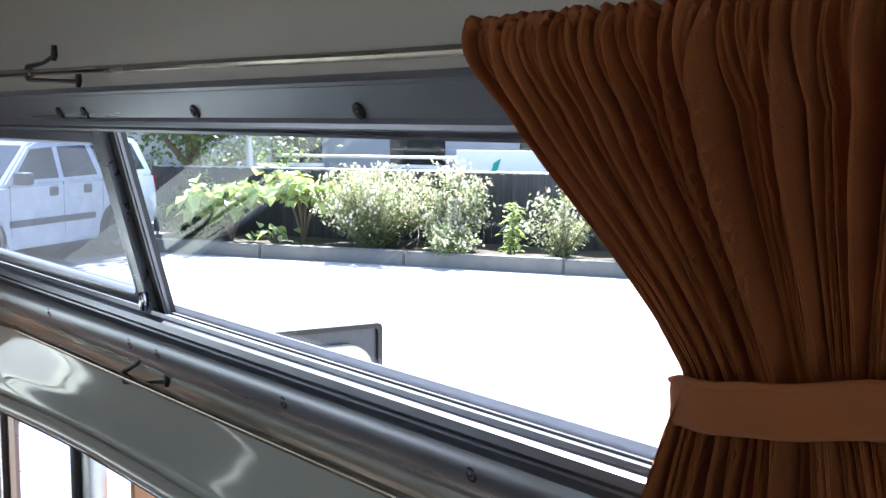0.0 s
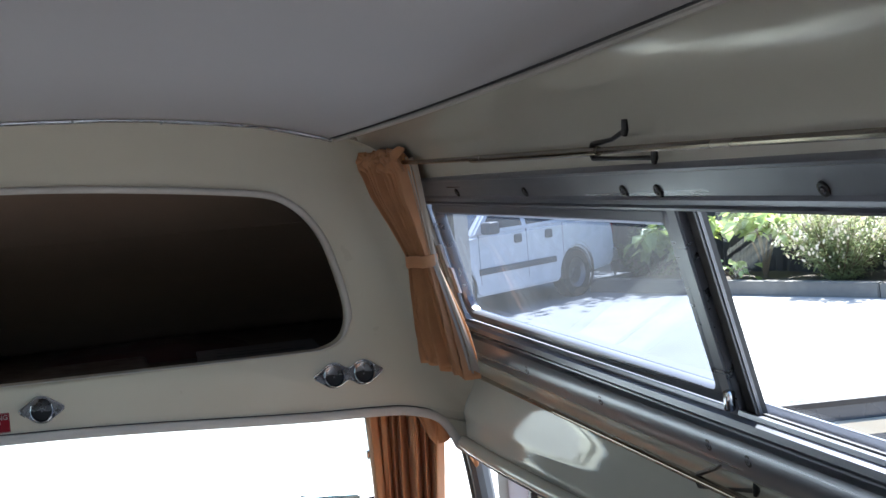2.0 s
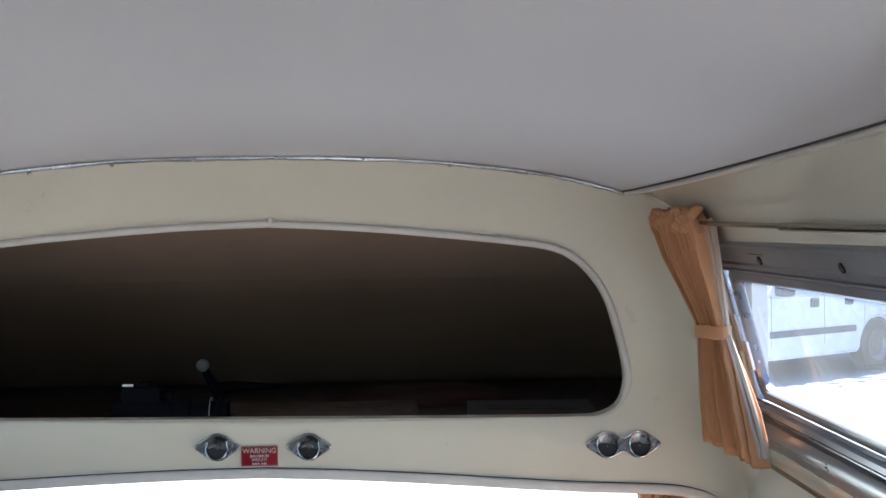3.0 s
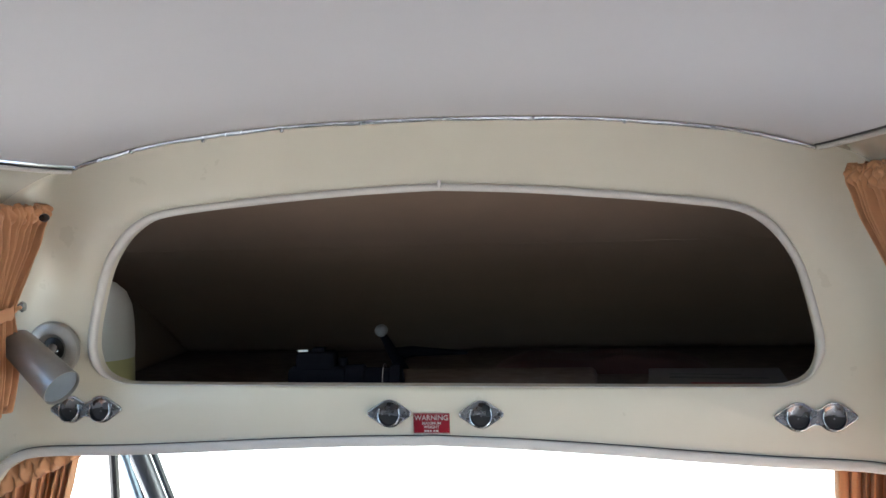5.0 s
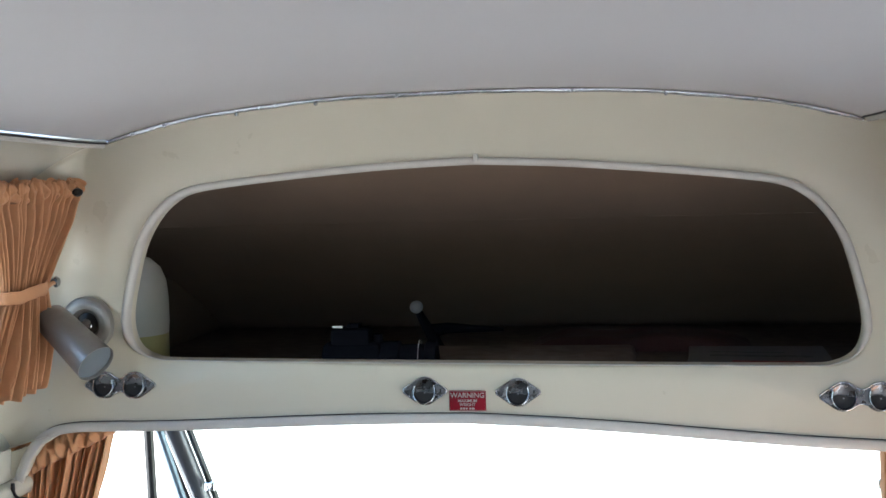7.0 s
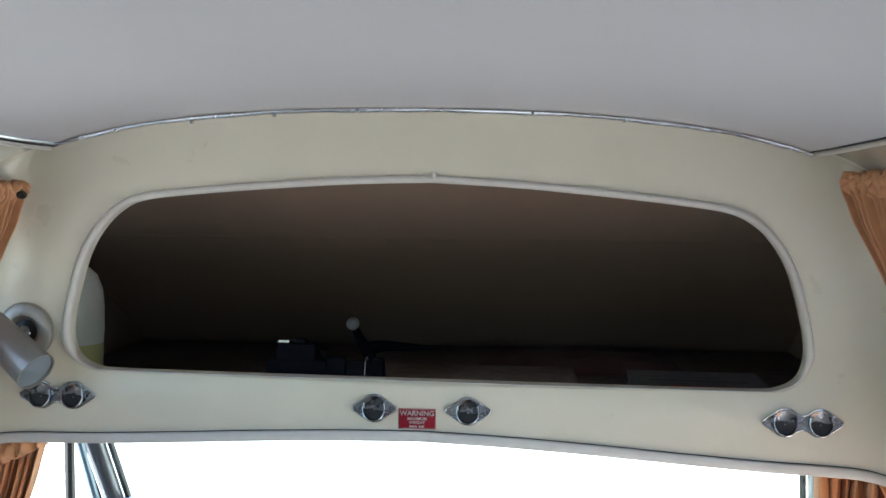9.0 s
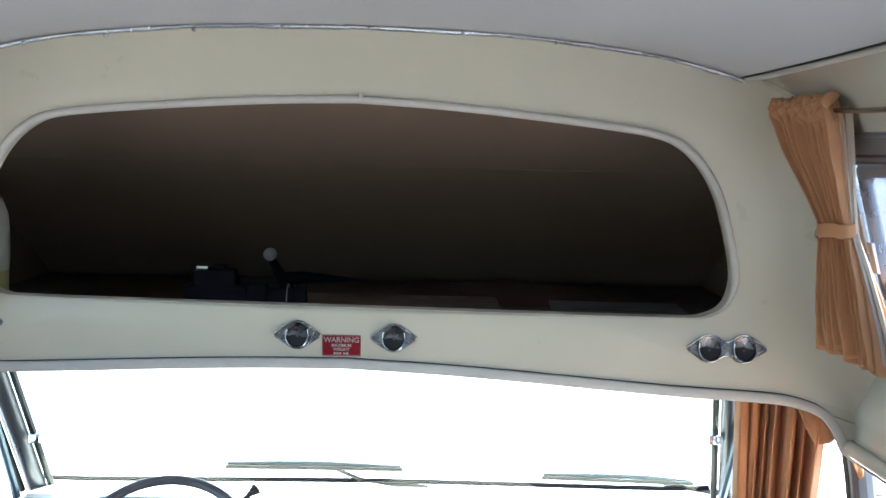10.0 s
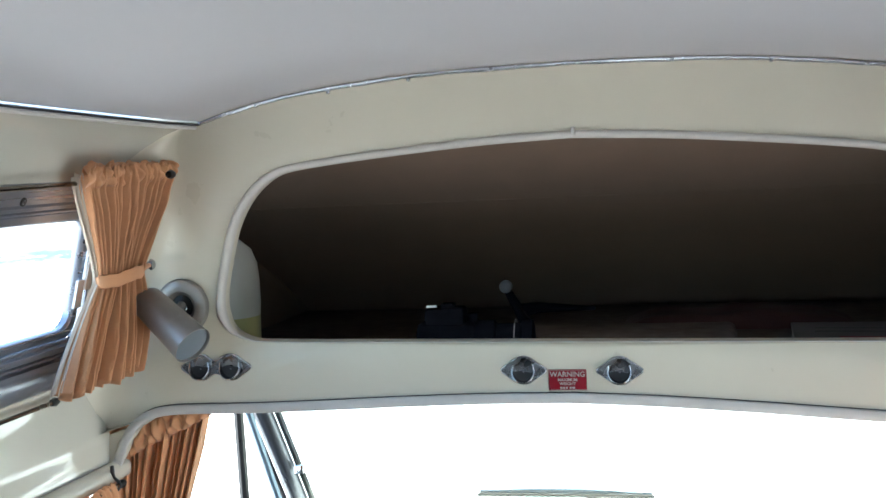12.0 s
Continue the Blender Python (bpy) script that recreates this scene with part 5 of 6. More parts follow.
        frame_line = smooth_line([(s * 0.968, 0.045, 0.96), (s * 0.955, 0.05, 1.25), (s * 0.935, 0.075, 1.43), (s * 0.922, 0.13, 1.505), (s * 0.918, 0.3, 1.525), (s * 0.92, 0.55, 1.53)], 5)
        part("frame", tube(frame_line, 0.022, 10), CARPLASTIC, d, "dark frame")
        part("seal", tube([p + Vector((-s * 0.012, 0.022, -0.006)) for p in frame_line], 0.012, 8), BLACK, d, "dark rubber seal")
        part("vent_bar", tube([(s * 0.95, 0.74, 0.98), (s * 0.93, 0.68, 1.5)], 0.0135, 8), BLACKMETAL, d, "dark upright bar of the vent window")
        part("vent_frame", tube([(s * 0.915, 0.93, 1.0), (s * 0.945, 0.72, 1.45)], 0.011, 8), WIPERGREY, d)


build_cab()


def build_side_door():
    """The side door, hinged at its front edge and standing wide open."""
    hinge, tip = Vector((1.005, -0.085, 0.0)), Vector((1.872, -0.235, 0.0))
    along = (tip - hinge).normalized()
    turn = math.degrees(math.atan2(along.y, along.x))
    w = (tip - hinge).length
    ob = thing("side_door", (hinge.x, hinge.y, 0.222), "open side door with a cream inner panel and rounded window", "door", turn=turn)
    z0, z1 = 0.0, 1.22

    def rounded(x0, x1, za, zb, r, n=6):
        pts = []
        for cx, cz, a0 in ((x1 - r, zb - r, 0), (x0 + r, zb - r, 90), (x0 + r, za + r, 180), (x1 - r, za + r, 270)):
            pts += [(cx + r * math.cos(radians(a0 + 90 * k / n)), cz + r * math.sin(radians(a0 + 90 * k / n))) for k in range(n + 1)]
        return pts

    def panel(outer, inner, ya, yb, mat, nm, lab=""):
        bm = bmesh.new()
        lo = [[bm.verts.new((x, y, z)) for x, z in line] for line in (outer, inner) for y in (ya, yb)]
        n = len(outer)
        for a, b in ((lo[0], lo[1]), (lo[1], lo[3]), (lo[3], lo[2]), (lo[2], lo[0])):
            for k in range(n):
                bm.faces.new((a[k], a[(k + 1) % n], b[(k + 1) % n], b[k]))
        return part(nm, bm, mat, ob, lab, local=True)

    outer = rounded(0, w, z0, z1, 0.012)
    panel(outer, rounded(0.022, w - 0.06, 0.52, z1 - 0.06, 0.05), -0.01, 0.035, DOORPAINT, "shell", "door edge with its shade put into dark navy paint")
    panel(rounded(0.0, w, 0.0, z1, 0.012), rounded(0.012, w - 0.012, 0.012, z1 - 0.012, 0.01), -0.02, -0.0105, BLACK, "seal", "dark rubber door seal")
    panel(rounded(0.013, w - 0.034, 0.04, z1 - 0.046, 0.06), rounded(0.024, w - 0.066, 0.53, z1 - 0.074, 0.05), -0.034, -0.0105, CREAM, "inner_panel", "cream inner panel")
    panel(rounded(0.026, w - 0.12, 0.56, z1 - 0.10, 0.05), rounded(0.034, w - 0.14, 0.585, z1 - 0.116, 0.04), -0.02, -0.008, ALU, "window_frame", "grey metal window frame")
    panel(rounded(0.0235, w - 0.064, 0.528, z1 - 0.072, 0.05), rounded(0.0265, w - 0.121, 0.561, z1 - 0.101, 0.05), -0.012, -0.004, DOORPAINT, "recess", "dark recess round the door's window")
    bm = bmesh.new()
    bm.faces.new([bm.verts.new((x, 0.0, z)) for x, z in rounded(0.023, w - 0.061, 0.521, z1 - 0.061, 0.05)])
    pane = part("pane", bm, DOORGLASS, ob, local=True, smooth=0)
    pane.visible_shadow = False
    part("handle", tube(smooth_line([(w - 0.09, -0.03, 0.46), (w - 0.09, -0.07, 0.44), (w - 0.09, -0.07, 0.34), (w - 0.09, -0.03, 0.32)], 5), 0.009, 8), CHROME, ob, local=True)


build_side_door()


def build_door_post():
    ob = thing("door_post", (0.98, -0.66, FLOOR), "slim grey and black upright post in the side doorway", "post", kind="structure")
    part("post", box((0.965, -0.69, FLOOR), (1.0, -0.655, 1.404), 0.006), STEEL, ob)
    part("seal", box((0.955, -0.653, FLOOR), (0.985, -0.63, 1.404), 0.006), BLACK, ob, "black rubber seal")


build_door_post()


def build_wing_mirror():
    ob = thing("wing_mirror", (1.31, 0.82, 0.90), "tall rounded grey wing mirror on a bent arm", "mirror")
    own = box((-0.036, 0.0, 0.0), (0.036, 0.035, 0.19), 0.016, seg=3)
    part("housing", own, CARPLASTIC, ob, local=True)
    part("mirror_glass", box((-0.030, -0.0035, 0.008), (0.030, -0.0005, 0.182), 0.001), material("mirror_silver", (0.75, 0.72, 0.70), 0.03, 1.0, scale=20, vary=0.03), ob, "silvered mirror glass", local=True)
    part("arm", tube(smooth_line([(-0.02, 0.03, 0.03), (-0.1, 0.07, -0.02), (-0.28, 0.08, -0.05)], 5), 0.009, 8), BLACKMETAL, ob, local=True)


build_wing_mirror()


def build_plank_door():
    """The second leaf of the side doorway, lined with planks, standing open behind the post."""
    ob = thing("plank_panel", (1.3, -0.68, 0.25), "orange-brown wooden plank panel standing open beside the doorway", "panel")
    rnd = random.Random(41)
    for k in range(7):
        x = 1.02 + 0.082 * k
        part("plank", box((x + 0.003, -0.74 + rnd.uniform(-0.001, 0.001), 0.25), (x + 0.079, -0.723, 1.345), 0.003), PLANK, ob)
    part("rail", box((1.02, -0.722, 1.17), (1.594, -0.702, 1.235), 0.004), PLANK, ob)
    part("rail", box((1.02, -0.722, 0.40), (1.594, -0.702, 0.47), 0.004), PLANK, ob)
    part("bolt", turned([(0, 0.008), (0.008, 0.007), (0.011, 0.0)], 14, m=pose(1.06, -0.701, 1.205, -90, 0, 0)), STEEL, ob, "pale round bolt")


build_plank_door()


# ---- white pickup-based car in the car park ----
def build_suv():
    """Built with its front to +x, its left side at y = 0 and its front axle at x = 0, then set down."""
    ob = thing("parked_suv", (4.81, 13.11, GROUND), "large white four-door sport utility car with dark windows", "car", turn=212.1)
    W = 1.95

    def arch(cx, r, n=10):
        return [(cx + r * math.cos(math.pi * k / n), 0.36 + r * math.sin(math.pi * k / n)) for k in range(n + 1)]

    low = [(0.98, 0.42), (1.0, 0.62), (0.96, 0.98), (0.85, 1.10), (-0.35, 1.19), (-3.95, 1.22), (-4.02, 0.95), (-4.05, 0.55), (-3.9, 0.40)]
    low += arch(-2.95, 0.44)[::-1] + [(-2.45, 0.31), (-0.5, 0.31)] + arch(0.0, 0.44)[::-1]
    own = bmesh.new()
    a = [own.verts.new((x, 0.0, z)) for x, z in low]
    b = [own.verts.new((x, -W, z)) for x, z in low]
    own.faces.new(a)
    own.faces.new(b[::-1])
    n = len(low)
    for i in range(n):
        own.faces.new((a[i], b[i], b[(i + 1) % n], a[(i + 1) % n]))
    bmesh.ops.recalc_face_normals(own, faces=own.faces)
    bmesh.ops.bevel(own, geom=[e for e in own.edges if e.is_boundary or len(e.link_faces) == 2 and e.calc_face_angle(0) > 0.9], offset=0.035, segments=3, affect="EDGES", clamp_overlap=True)
    part("body", own, WHITEPAINT, ob, local=True)
    # cabin with leaning sides
    cab = [(-0.42, 1.18), (-1.12, 1.74), (-1.35, 1.80), (-3.5, 1.82), (-3.75, 1.76), (-3.97, 1.20)]
    own = bmesh.new()

    def lean(z):
        return 0.16 * (z - 1.18) / 0.62

    a = [own.verts.new((x, -0.02 - lean(z), z)) for x, z in cab]
    b = [own.verts.new((x, -W + 0.02 + lean(z), z)) for x, z in cab]
    own.faces.new(a)
    own.faces.new(b[::-1])
    for i in range(len(cab)):
        own.faces.new((a[i], b[i], b[(i + 1) % len(cab)], a[(i + 1) % len(cab)]))
    bmesh.ops.bevel(own, geom=own.edges[:], offset=0.03, segments=2, affect="EDGES")
    part("cabin", own, WHITEPAINT, ob, local=True)

    def pane_on_side(pts, nm="side_window"):
        own = bmesh.new()
        f = [own.verts.new((x, -0.008 - lean(z), z)) for x, z in pts]
        g = [own.verts.new((x, -0.035 - lean(z), z)) for x, z in pts]
        own.faces.new(f)
        for i in range(len(pts)):
            own.faces.new((f[i], g[i], g[(i + 1) % len(pts)], f[(i + 1) % len(pts)]))
        part(nm, own, CARGLASS, ob, "dark side window", local=True)

    pane_on_side([(-0.68, 1.26), (-1.16, 1.68), (-1.62, 1.70), (-1.62, 1.26)])
    pane_on_side([(-1.74, 1.26), (-1.74, 1.70), (-2.38, 1.71), (-2.52, 1.27)])
    pane_on_side([(-2.66, 1.28), (-2.52, 1.71), (-3.55, 1.72), (-3.75, 1.30)])
    own = bmesh.new()
    ws = [(-0.46, -0.15, 1.225), (-0.46, -W + 0.15, 1.225), (-1.09, -W + 0.24, 1.725), (-1.09, -0.24, 1.725)]
    nrm = Vector((0.62, 0, 0.78))
    f = [own.verts.new(Vector(p) + nrm * 0.012) for p in ws]
    g = [own.verts.new(Vector(p) - nrm * 0.01) for p in ws]
    own.faces.new(f)
    for i in range(4):
        own.faces.new((f[i], g[i], g[(i + 1) % 4], f[(i + 1) % 4]))
    # lighter base colour stands in for the sky reflected in the windscreen
    part("windscreen", own, material("sky_lit_windscreen", (0.10, 0.13, 0.16), 0.08, coat=1.0), ob, local=True)
    part("underbody", box((-3.8, -W + 0.12, 0.30), (0.8, -0.24, 0.9), 0.02), TYRE, ob, "dark underbody and wheel wells", local=True)
    for cx in (0.0, -2.95):
        for y in (-0.02, -W + 0.26):
            wh = part("wheel", turned([(0.24, 0.0), (0.36, 0.0), (0.385, 0.03), (0.385, 0.21), (0.36, 0.24), (0.24, 0.24)], 36, m=pose(cx, y, 0.385, 90, 0, 0)), TYRE, ob, "black tyre", local=True)
            part("rim", turned([(0, 0.02), (0.06, 0.03), (0.07, 0.05), (0.18, 0.06), (0.225, 0.03), (0.242, 0.01), (0.242, 0.23)], 30, m=pose(cx, y, 0.385, 90, 0, 0)), DULLMETAL, wh, "grey metal rim", local=True)
        part("wheel_arch", turned([(0.39, -0.004), (0.395, 0.006), (0.435, 0.006), (0.44, -0.004)], 40, m=pose(cx, 0.0, 0.45, 90, 0, 0)), TYRE, ob, "dark wheel arch", local=True)
    part("side_trim", box((-2.38, -0.01, 0.62), (-0.52, 0.022, 0.71), 0.008), CARPLASTIC, ob, "grey rubbing strip", local=True)
    for x in (-1.45, -2.22):
        h = part("door_handle", box((x - 0.09, -0.01, 1.01), (x + 0.08, 0.03, 1.14), 0.03, seg=3), CARPLASTIC, ob, "dark door handle", local=True)
    for x in (-0.55, -1.68, -2.6):
        part("door_gap", box((x - 0.004, -0.01, 0.48), (x + 0.004, 0.002, 1.2)), CARPLASTIC, ob, local=True)
    m = part("mirror", box((-0.78, 0.03, 1.20), (-0.56, 0.24, 1.38), 0.04), CARPLASTIC, ob, "dark wing mirror", local=True)
    part("front_bumper", box((0.90, -W - 0.01, 0.42), (1.08, 0.01, 0.66), 0.04), CARPLASTIC, ob, local=True)
    part("rear_bumper", box((-4.14, -W, 0.45), (-3.96, 0.01, 0.66), 0.04), STEEL, ob, local=True)
    part("grille", box((0.97, -W + 0.45, 0.70), (1.02, -0.45, 0.98), 0.01), CARPLASTIC, ob, local=True)
    for y in (-0.22, -W + 0.22):
        part("headlight", box((0.94, y - 0.17, 0.74), (1.015, y + 0.17, 0.98), 0.03), CHROME, ob, local=True)
        part("tail_light", box((-4.06, y - 0.2 if y > -1 else y - 0.0, 0.9), (-3.98, y + 0.0 if y < -1 else y + 0.2, 1.2), 0.02), RED, ob, local=True)
    for y in (-0.3, -W + 0.3):
        part("roof_rail", tube([(-1.6, y, 1.84), (-2.5, y, 1.86), (-3.4, y, 1.85)], 0.018, 8), CARPLASTIC, ob, local=True)


build_suv()

# ---- planted bed, fence and what stands behind ----
K0, KD = Vector((7.83, 14.66)), Vector((3.71, -6.5)).normalized()
KN = Vector((-KD.y, KD.x))
if KN.x < 0:
    KN.negate()


def bed(s, back=0.0, z=0.0):
    """A place s metres along the kerb and so far behind its face."""
    p = K0 + KD * s + KN * back
    return Vector((p.x, p.y, GROUND + z))


def slab(s0, s1, b0, b1, z0, z1, bm=None, bevel=0.0):
    own = bmesh.new()
    q = [bed(s, b) for s, b in ((s0, b0), (s1, b0), (s1, b1), (s0, b1))]
    lo, hi = [own.verts.new((p.x, p.y, GROUND + z0)) for p in q], [own.verts.new((p.x, p.y, GROUND + z1)) for p in q]
    own.faces.new(lo)
    own.faces.new(hi)
    for i in range(4):
        own.faces.new((lo[i], hi[i], hi[(i + 1) % 4], lo[(i + 1) % 4]))
    if bevel:
        bmesh.ops.bevel(own, geom=own.edges[:], offset=bevel, segments=2, affect="EDGES")
    return join(bm, own)


def build_bed():
    ob = thing("kerb", bed(4), "weathered concrete kerb along the planted bed", "kerb", kind="structure")
    s = -0.4
    rnd = random.Random(5)
    while s < 13.5:
        ln = 2.4
        part("kerb_stone", slab(s + 0.006, s + ln - 0.006, rnd.uniform(-0.006, 0.006), 0.22, -0.02, 0.2 + rnd.uniform(-0.006, 0.006), bevel=0.018), CONCRETE, ob)
        s += ln
    part("kerb_stone", slab(-0.4, -0.2, 0.0, 4.0, -0.02, 0.2, bevel=0.018), CONCRETE, ob)
    own = bmesh.new()
    bmesh.ops.create_grid(own, x_segments=60, y_segments=14, size=1)
    for v in own.verts:
        p = bed(6.5 + 7.0 * v.co.x, 1.35 + 1.15 * v.co.y)
        v.co = Vector((p.x, p.y, GROUND + 0.13 + 0.05 * noise.noise(Vector((p.x * 2, p.y * 2, 0)))))
    tagged(mesh_object("soil", own, SOIL), "dry soil of the planted bed", "soil", kind="structure")


build_bed()


def build_fence():
    ob = thing("fence", bed(6, 1.9, 0), "black slatted chain-link fence with a pale top rail", "fence")
    s = -1.3
    rnd = random.Random(8)
    slat = box((-0.0325, -0.006, 0), (0.0325, 0.006, 1.16), 0.004)
    me = bpy.data.meshes.new("slat")
    slat.to_mesh(me)
    slat.free()
    me.materials.append(FENCE)
    turn = math.atan2(KD.y, KD.x)
    inv = ob.matrix_basis.inverted()
    while s < 13.2:
        o = new("slat", me)
        o.parent = ob
        o.matrix_basis = inv @ Matrix.Translation(bed(s, 1.9 + rnd.uniform(-0.004, 0.004), 0.10 + rnd.uniform(-0.012, 0.012))) @ Matrix.Rotation(turn, 4, "Z")
        s += 0.066
    part("top_rail", tube([bed(-1.3, 1.93, 1.27), bed(13.3, 1.93, 1.27)], 0.02, 8), STEEL, ob, "pale steel top rail")
    for q in (-1.3, 0.4, 3.6, 6.0, 8.4, 10.8, 13.2):
        post = part("post", tube([bed(q, 1.96, 0), bed(q, 1.96, 1.33)], 0.028, 8), STEEL, ob)
        part("post_cap", turned([(0, 0.05), (0.025, 0.04), (0.035, 0.015), (0.03, 0)], 12, m=Matrix.Translation(bed(q, 1.96, 1.33))), STEEL, post)


build_fence()


def leaf(bm, at, size, rnd, long=1.8, droop=0.0, cup=0.15):
    """One folded pointed leaf of eight corners."""
    m = Matrix.Translation(at) @ Euler((rnd.uniform(-0.7, 0.5) - droop, rnd.uniform(-0.6, 0.6), rnd.uniform(0, 6.28))).to_matrix().to_4x4()
    w = size / long
    pts = [(0, 0, 0), (0.35 * w, size * 0.2, cup * w), (0.5 * w, size * 0.45, cup * w), (0, size, -cup * size * 0.8), (-0.5 * w, size * 0.45, cup * w), (-0.35 * w, size * 0.2, cup * w), (0, size * 0.5, 0)]
    v = [bm.verts.new(m @ Vector(p)) for p in pts]
    bm.faces.new((v[0], v[1], v[2], v[6]))
    bm.faces.new((v[6], v[2], v[3]))
    bm.faces.new((v[6], v[3], v[4]))
    bm.faces.new((v[0], v[6], v[4], v[5]))


def build_broadleaf(at, label, height, spread, count, size, seed, mat=LEAFBIG):
    rnd = random.Random(seed)
    ob = thing("shrub", at, label, "shrub", "shrubs in the bed")
    stems = bmesh.new()
    crown = bmesh.new()
    tips = []
    for k in range(7):
        a = k * 0.9 + rnd.uniform(-0.3, 0.3)
        r = spread * rnd.uniform(0.35, 1.0)
        end = Vector((r * math.cos(a), r * math.sin(a), height * rnd.uniform(0.72, 1.0)))
        mid = Vector((end.x * 0.35, end.y * 0.35, height * 0.45))
        tube(smooth_line([(0, 0, 0), mid, end], 4), [0.022 - 0.0018 * i for i in range(9)], 6, bm=stems)
        for _ in range(4):
            e = end + Vector((rnd.uniform(-1, 1) * spread * 0.4, rnd.uniform(-1, 1) * spread * 0.4, rnd.uniform(-0.22, 0.12) * height))
            tube([mid.lerp(end, 0.6), e], [0.009, 0.004], 5, bm=stems)
            tips.append(e)
        tips.append(end)
    for _ in range(count):
        t = rnd.choice(tips)
        leaf(crown, t + Vector((rnd.gauss(0, 0.10), rnd.gauss(0, 0.10), rnd.gauss(0.02, 0.05))), size * rnd.uniform(0.6, 1.15), rnd, 1.2, droop=0.45)
    part("stems", stems, STEM, ob, local=True)
    part("crown", crown, mat, ob, "broad bright green leaves", local=True, smooth=0)


def build_bush(at, label, height, spread, count, size, seed, flowers=0, mat=LEAFSMALL, stems_n=46):
    rnd = random.Random(seed)
    ob = thing("bush", at, label, "bush", "bushes in the bed")
    stems, crown, bloom = bmesh.new(), bmesh.new(), bmesh.new()
    lines = []
    for k in range(stems_n):
        a = rnd.uniform(0, 6.28)
        lean_ = spread * rnd.uniform(0.05, 1.0) ** 0.7
        h = height * rnd.uniform(0.45, 1.0) * (1 - 0.25 * (lean_ / spread) ** 2)
        end = Vector((lean_ * math.cos(a), lean_ * math.sin(a), h))
        mid = Vector((end.x * 0.55, end.y * 0.55, h * 0.48))
        line = smooth_line([(rnd.uniform(-0.08, 0.08), rnd.uniform(-0.08, 0.08), 0), mid, end], 4)
        lines.append(line)
        tube(line, [0.012 - 0.0011 * i for i in range(9)], 5, bm=stems)
    for _ in range(count):
        line = rnd.choice(lines)
        i = rnd.randrange(1, len(line) - 1)
        p = line[i].lerp(line[i + 1], rnd.random())
        leaf(crown, p + Vector((rnd.gauss(0, 0.06), rnd.gauss(0, 0.06), rnd.gauss(0, 0.05))), size * rnd.uniform(0.5, 1.2), rnd, 3.2)
    for k in range(flowers):
        line = rnd.choice(lines)
        e = line[-1 if rnd.random() < 0.6 else rnd.randrange(4, len(line))] + Vector((rnd.gauss(0, 0.07), rnd.gauss(0, 0.07), rnd.uniform(-0.12, 0.05)))
        d = Vector((rnd.gauss(0, 0.5), rnd.gauss(0, 0.5), 1)).normalized()
        ln = rnd.uniform(0.035, 0.085)
        tube([e, e + d * ln * 0.3, e + d * ln * 0.7, e + d * ln], [0.006, 0.018, 0.015, 0.004], 5, bm=bloom)
    part("stems", stems, STEM, ob, local=True)
    part("crown", crown, mat, ob, local=True, smooth=0)
    if flowers:
        part("blossom", bloom, FLOWER, ob, "pale feathery flower heads", local=True)


build_broadleaf(bed(0.96, 0.85, 0.12), "shrub with broad bright green leaves beside the kerb", 0.88, 0.50, 240, 0.28, 1)
build_broadleaf(bed(2.15, 1.1, 0.12), "taller shrub with broad yellow-green leaves by the fence", 1.14, 0.50, 190, 0.26, 2)
build_broadleaf(bed(2.0, 0.45, 0.12), "low seedling with broad green leaves at the kerb", 0.25, 0.28, 26, 0.2, 12)
build_bush(bed(3.45, 0.95, 0.12), "large grey-green bush with pale flower heads", 1.42, 0.98, 15000, 0.085, 3, 800, stems_n=110)
build_bush(bed(4.75, 0.9, 0.12), "grey-green bush with pale flower heads overhanging the kerb", 1.36, 0.62, 7000, 0.085, 4, 380, stems_n=70)
build_bush(bed(5.1, 0.25, 0.12), "low flowering shoot hanging over the kerb", 0.55, 0.42, 2000, 0.09, 14, 80, stems_n=24)
build_bush(bed(5.75, 0.9, 0.12), "upright yellow-green weed against the fence", 1.05, 0.09, 300, 0.13, 5, 0, LEAFBIG, stems_n=4)
build_bush(bed(6.5, 0.9, 0.12), "straggly pale weeds in front of the fence", 1.1, 0.55, 2200, 0.08, 6, 110, stems_n=30)
build_bush(bed(7.45, 1.0, 0.12), "leafy green weeds in front of the fence", 1.25, 0.65, 2600, 0.11, 7, 30, stems_n=44)
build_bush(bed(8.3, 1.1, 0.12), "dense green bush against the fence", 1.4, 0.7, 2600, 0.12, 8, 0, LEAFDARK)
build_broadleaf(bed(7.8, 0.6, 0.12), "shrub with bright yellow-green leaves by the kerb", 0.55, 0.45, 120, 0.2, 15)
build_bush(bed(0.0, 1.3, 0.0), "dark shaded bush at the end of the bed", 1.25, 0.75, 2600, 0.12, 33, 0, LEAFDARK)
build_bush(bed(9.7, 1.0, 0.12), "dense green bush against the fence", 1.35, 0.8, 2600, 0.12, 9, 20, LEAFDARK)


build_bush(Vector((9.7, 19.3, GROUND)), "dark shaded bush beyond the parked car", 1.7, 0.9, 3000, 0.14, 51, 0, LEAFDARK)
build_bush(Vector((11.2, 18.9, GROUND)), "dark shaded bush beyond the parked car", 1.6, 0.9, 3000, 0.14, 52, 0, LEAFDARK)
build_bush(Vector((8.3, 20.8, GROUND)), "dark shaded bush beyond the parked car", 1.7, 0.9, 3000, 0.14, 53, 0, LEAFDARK)


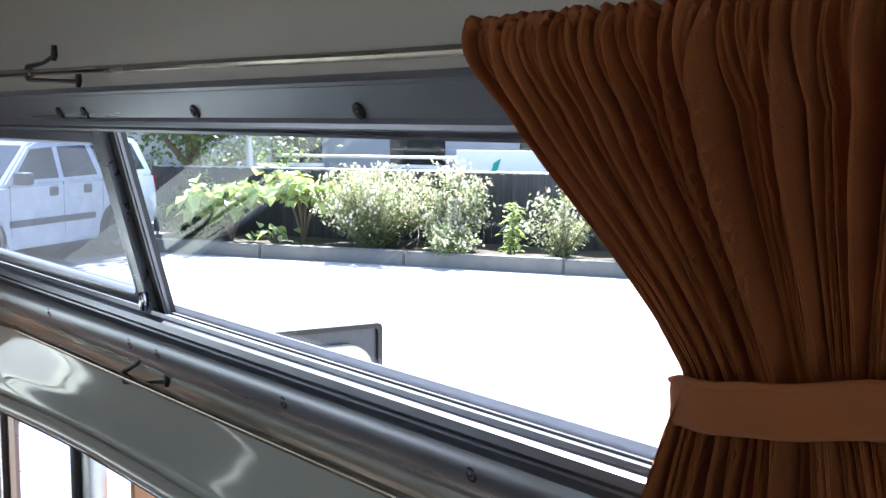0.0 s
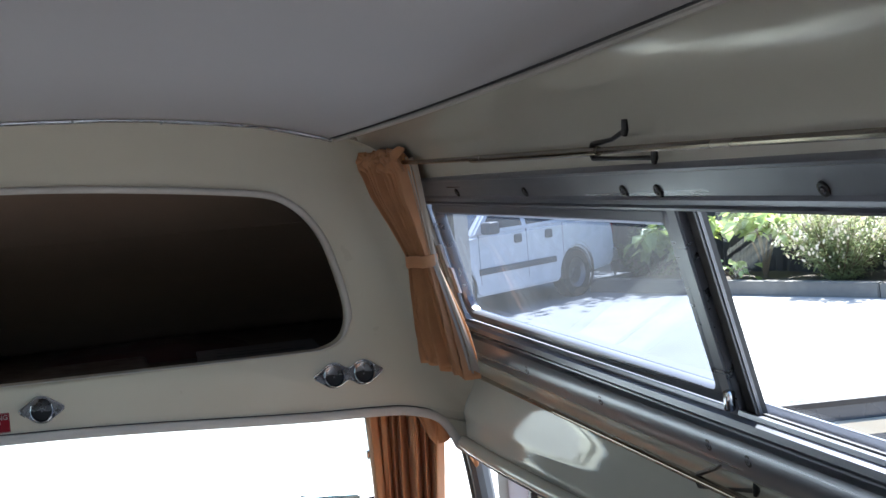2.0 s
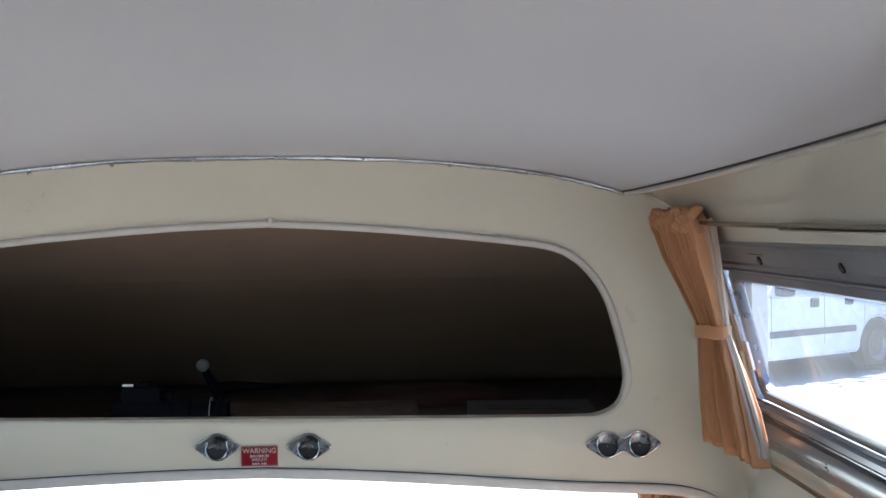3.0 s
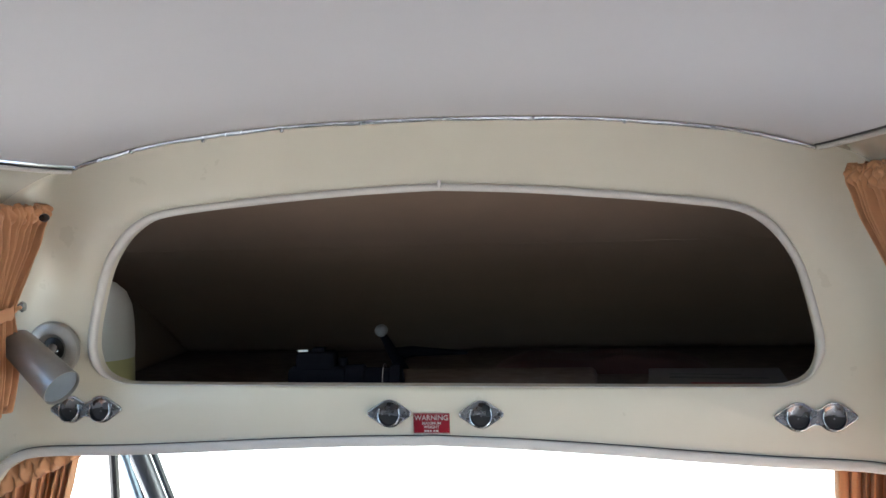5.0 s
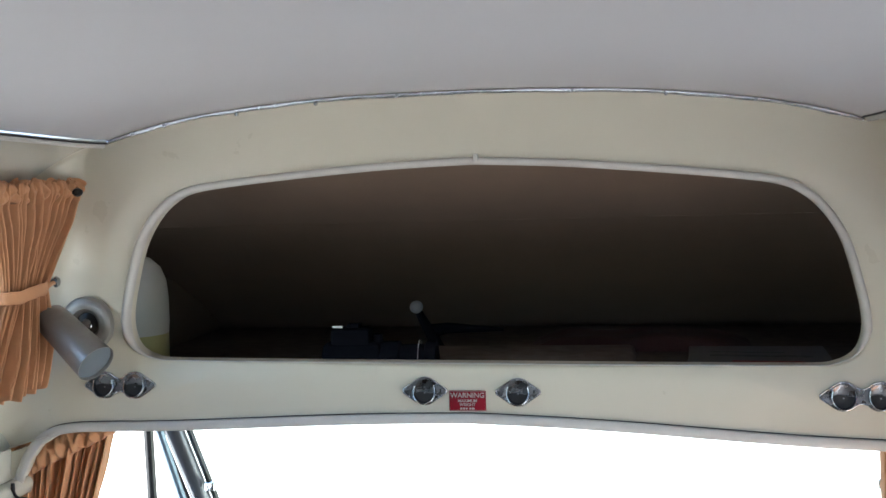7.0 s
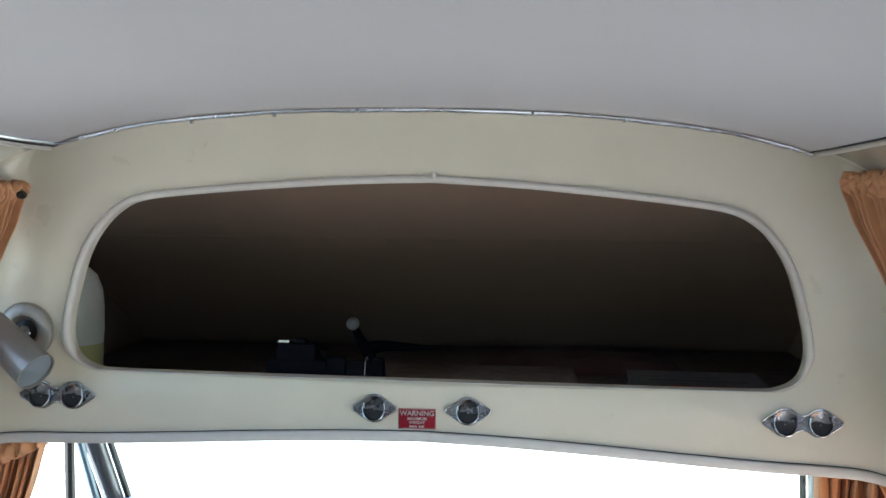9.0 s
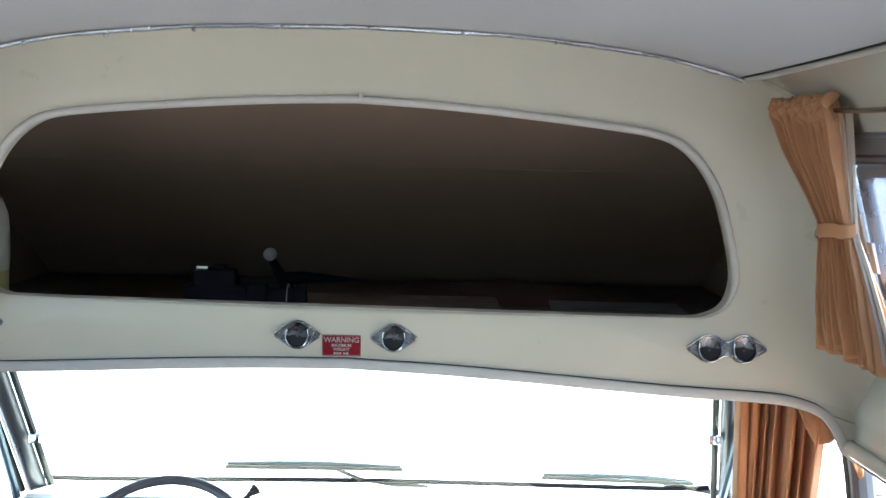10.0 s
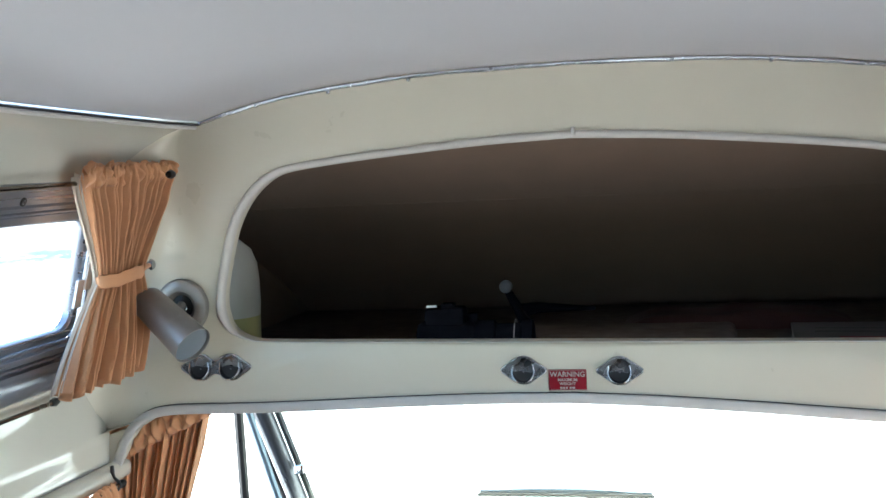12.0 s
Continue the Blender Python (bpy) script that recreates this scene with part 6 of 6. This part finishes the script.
def build_tree(at, label, height, spread, count, size, seed):
    rnd = random.Random(seed)
    ob = thing("tree", at, label, "tree", "trees round the car park")
    wood, crown = bmesh.new(), bmesh.new()
    tube(smooth_line([(0, 0, 0), (0.1, 0.05, height * 0.3), (0.0, 0.1, height * 0.6), (0.1, 0, height * 0.85)], 4), [0.2 - 0.013 * i for i in range(13)], 9, bm=wood)
    tips = []
    for k in range(16):
        a, h = rnd.uniform(0, 6.28), height * rnd.uniform(0.2, 0.75)
        r = spread * rnd.uniform(0.5, 1.0)
        end = Vector((r * math.cos(a), r * math.sin(a), min(height, h + height * rnd.uniform(0.05, 0.3))))
        line = smooth_line([(0.05, 0.05, h), (end.x * 0.5, end.y * 0.5, (h + end.z) / 2 + 0.1), end], 4)
        tube(line, [0.07 - 0.007 * i for i in range(9)], 6, bm=wood)
        tips += line[3:]
    for _ in range(count):
        t = rnd.choice(tips)
        leaf(crown, t + Vector((rnd.gauss(0, 0.4), rnd.gauss(0, 0.4), rnd.gauss(0, 0.3))), size * rnd.uniform(0.6, 1.2), rnd, 1.7, droop=0.3)
    part("trunk", wood, STEM, ob, local=True)
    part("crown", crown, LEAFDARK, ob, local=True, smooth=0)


build_tree((9.1, 20.2, GROUND), "tall leafy tree with dark limbs behind the kerb", 8, 2.9, 15000, 0.21, 21)
build_tree(bed(-1.3, 3.0, 0), "young leafy tree with low limbs beside the fence", 4.5, 1.7, 6000, 0.15, 26)
build_tree((-16, 30, GROUND), "distant leafy tree at the edge of the car park", 7, 4, 4000, 0.35, 22)
build_tree((-24, 27, GROUND), "distant leafy tree at the edge of the car park", 6, 4, 4000, 0.35, 23)
build_tree((-30, 22, GROUND), "distant leafy tree at the edge of the car park", 6.5, 4, 4000, 0.35, 24)


def build_backdrop():
    p = lambda s, b, z: tuple(bed(s, b, z))
    ob = thing("grey_building", bed(4, 9, 0), "long grey building with white eaves behind the fence", "building")
    part("wall", slab(-9, 12, 8, 14, 0, 3.4), GREYWALL, ob)
    part("eaves", slab(-9.2, 12.2, 7.6, 14.2, 3.4, 3.6, bevel=0.03), WHITEBOARD, ob)
    for s in (-2.5, 0.5, 3.5, 6.5, 9.5):
        w = part("window", slab(s, s + 1.3, 7.97, 8.03, 1.1, 2.3), CARGLASS, ob)
        part("frame", slab(s - 0.06, s + 1.36, 7.955, 7.99, 2.3, 2.38), WHITEBOARD, w)
        part("frame", slab(s - 0.06, s + 1.36, 7.955, 7.99, 1.02, 1.1), WHITEBOARD, w)
    part("handrail", tube([p(-1, 5.6, 1.35), p(5.5, 5.6, 1.35)], 0.03, 8), STEEL, ob)
    ob = thing("lamp_post", bed(0.0, 3.0, 0), "pale steel post behind the fence", "post")
    part("post", tube([p(0.0, 3.0, 0), p(0.0, 3.0, 4.5)], 0.06, 12), STEEL, ob)
    ob = thing("sign_board", bed(9, 3.2, 0), "long white board with green marks behind the fence", "sign")
    part("board", slab(3.95, 13.5, 3.2, 3.28, 0.80, 1.58, bevel=0.01), WHITEBOARD, ob)
    for s in (4.5, 8.5, 13.0):
        part("post", tube([p(s, 3.33, 0), p(s, 3.33, 1.58)], 0.04, 8), STEEL, ob)
    own = bmesh.new()
    pts = [(4.45, 1.62), (4.58, 1.70), (4.50, 1.45), (4.57, 1.22), (4.75, 1.10), (4.38, 1.10), (4.2, 1.24), (4.36, 1.30)]
    f = [own.verts.new(bed(s + 0.18, 3.19, z - 0.25)) for s, z in pts]
    g = [own.verts.new(bed(s + 0.18, 3.196, z - 0.25)) for s, z in pts]
    own.faces.new(f)
    for i in range(len(pts)):
        own.faces.new((f[i], g[i], g[(i + 1) % len(pts)], f[(i + 1) % len(pts)]))
    part("green_mark", own, GREEN, ob, "green painted curved mark")
    part("green_mark", slab(5.22, 5.38, 3.19, 3.197, 0.83, 0.92), GREEN, ob, "small green painted mark")


build_backdrop()
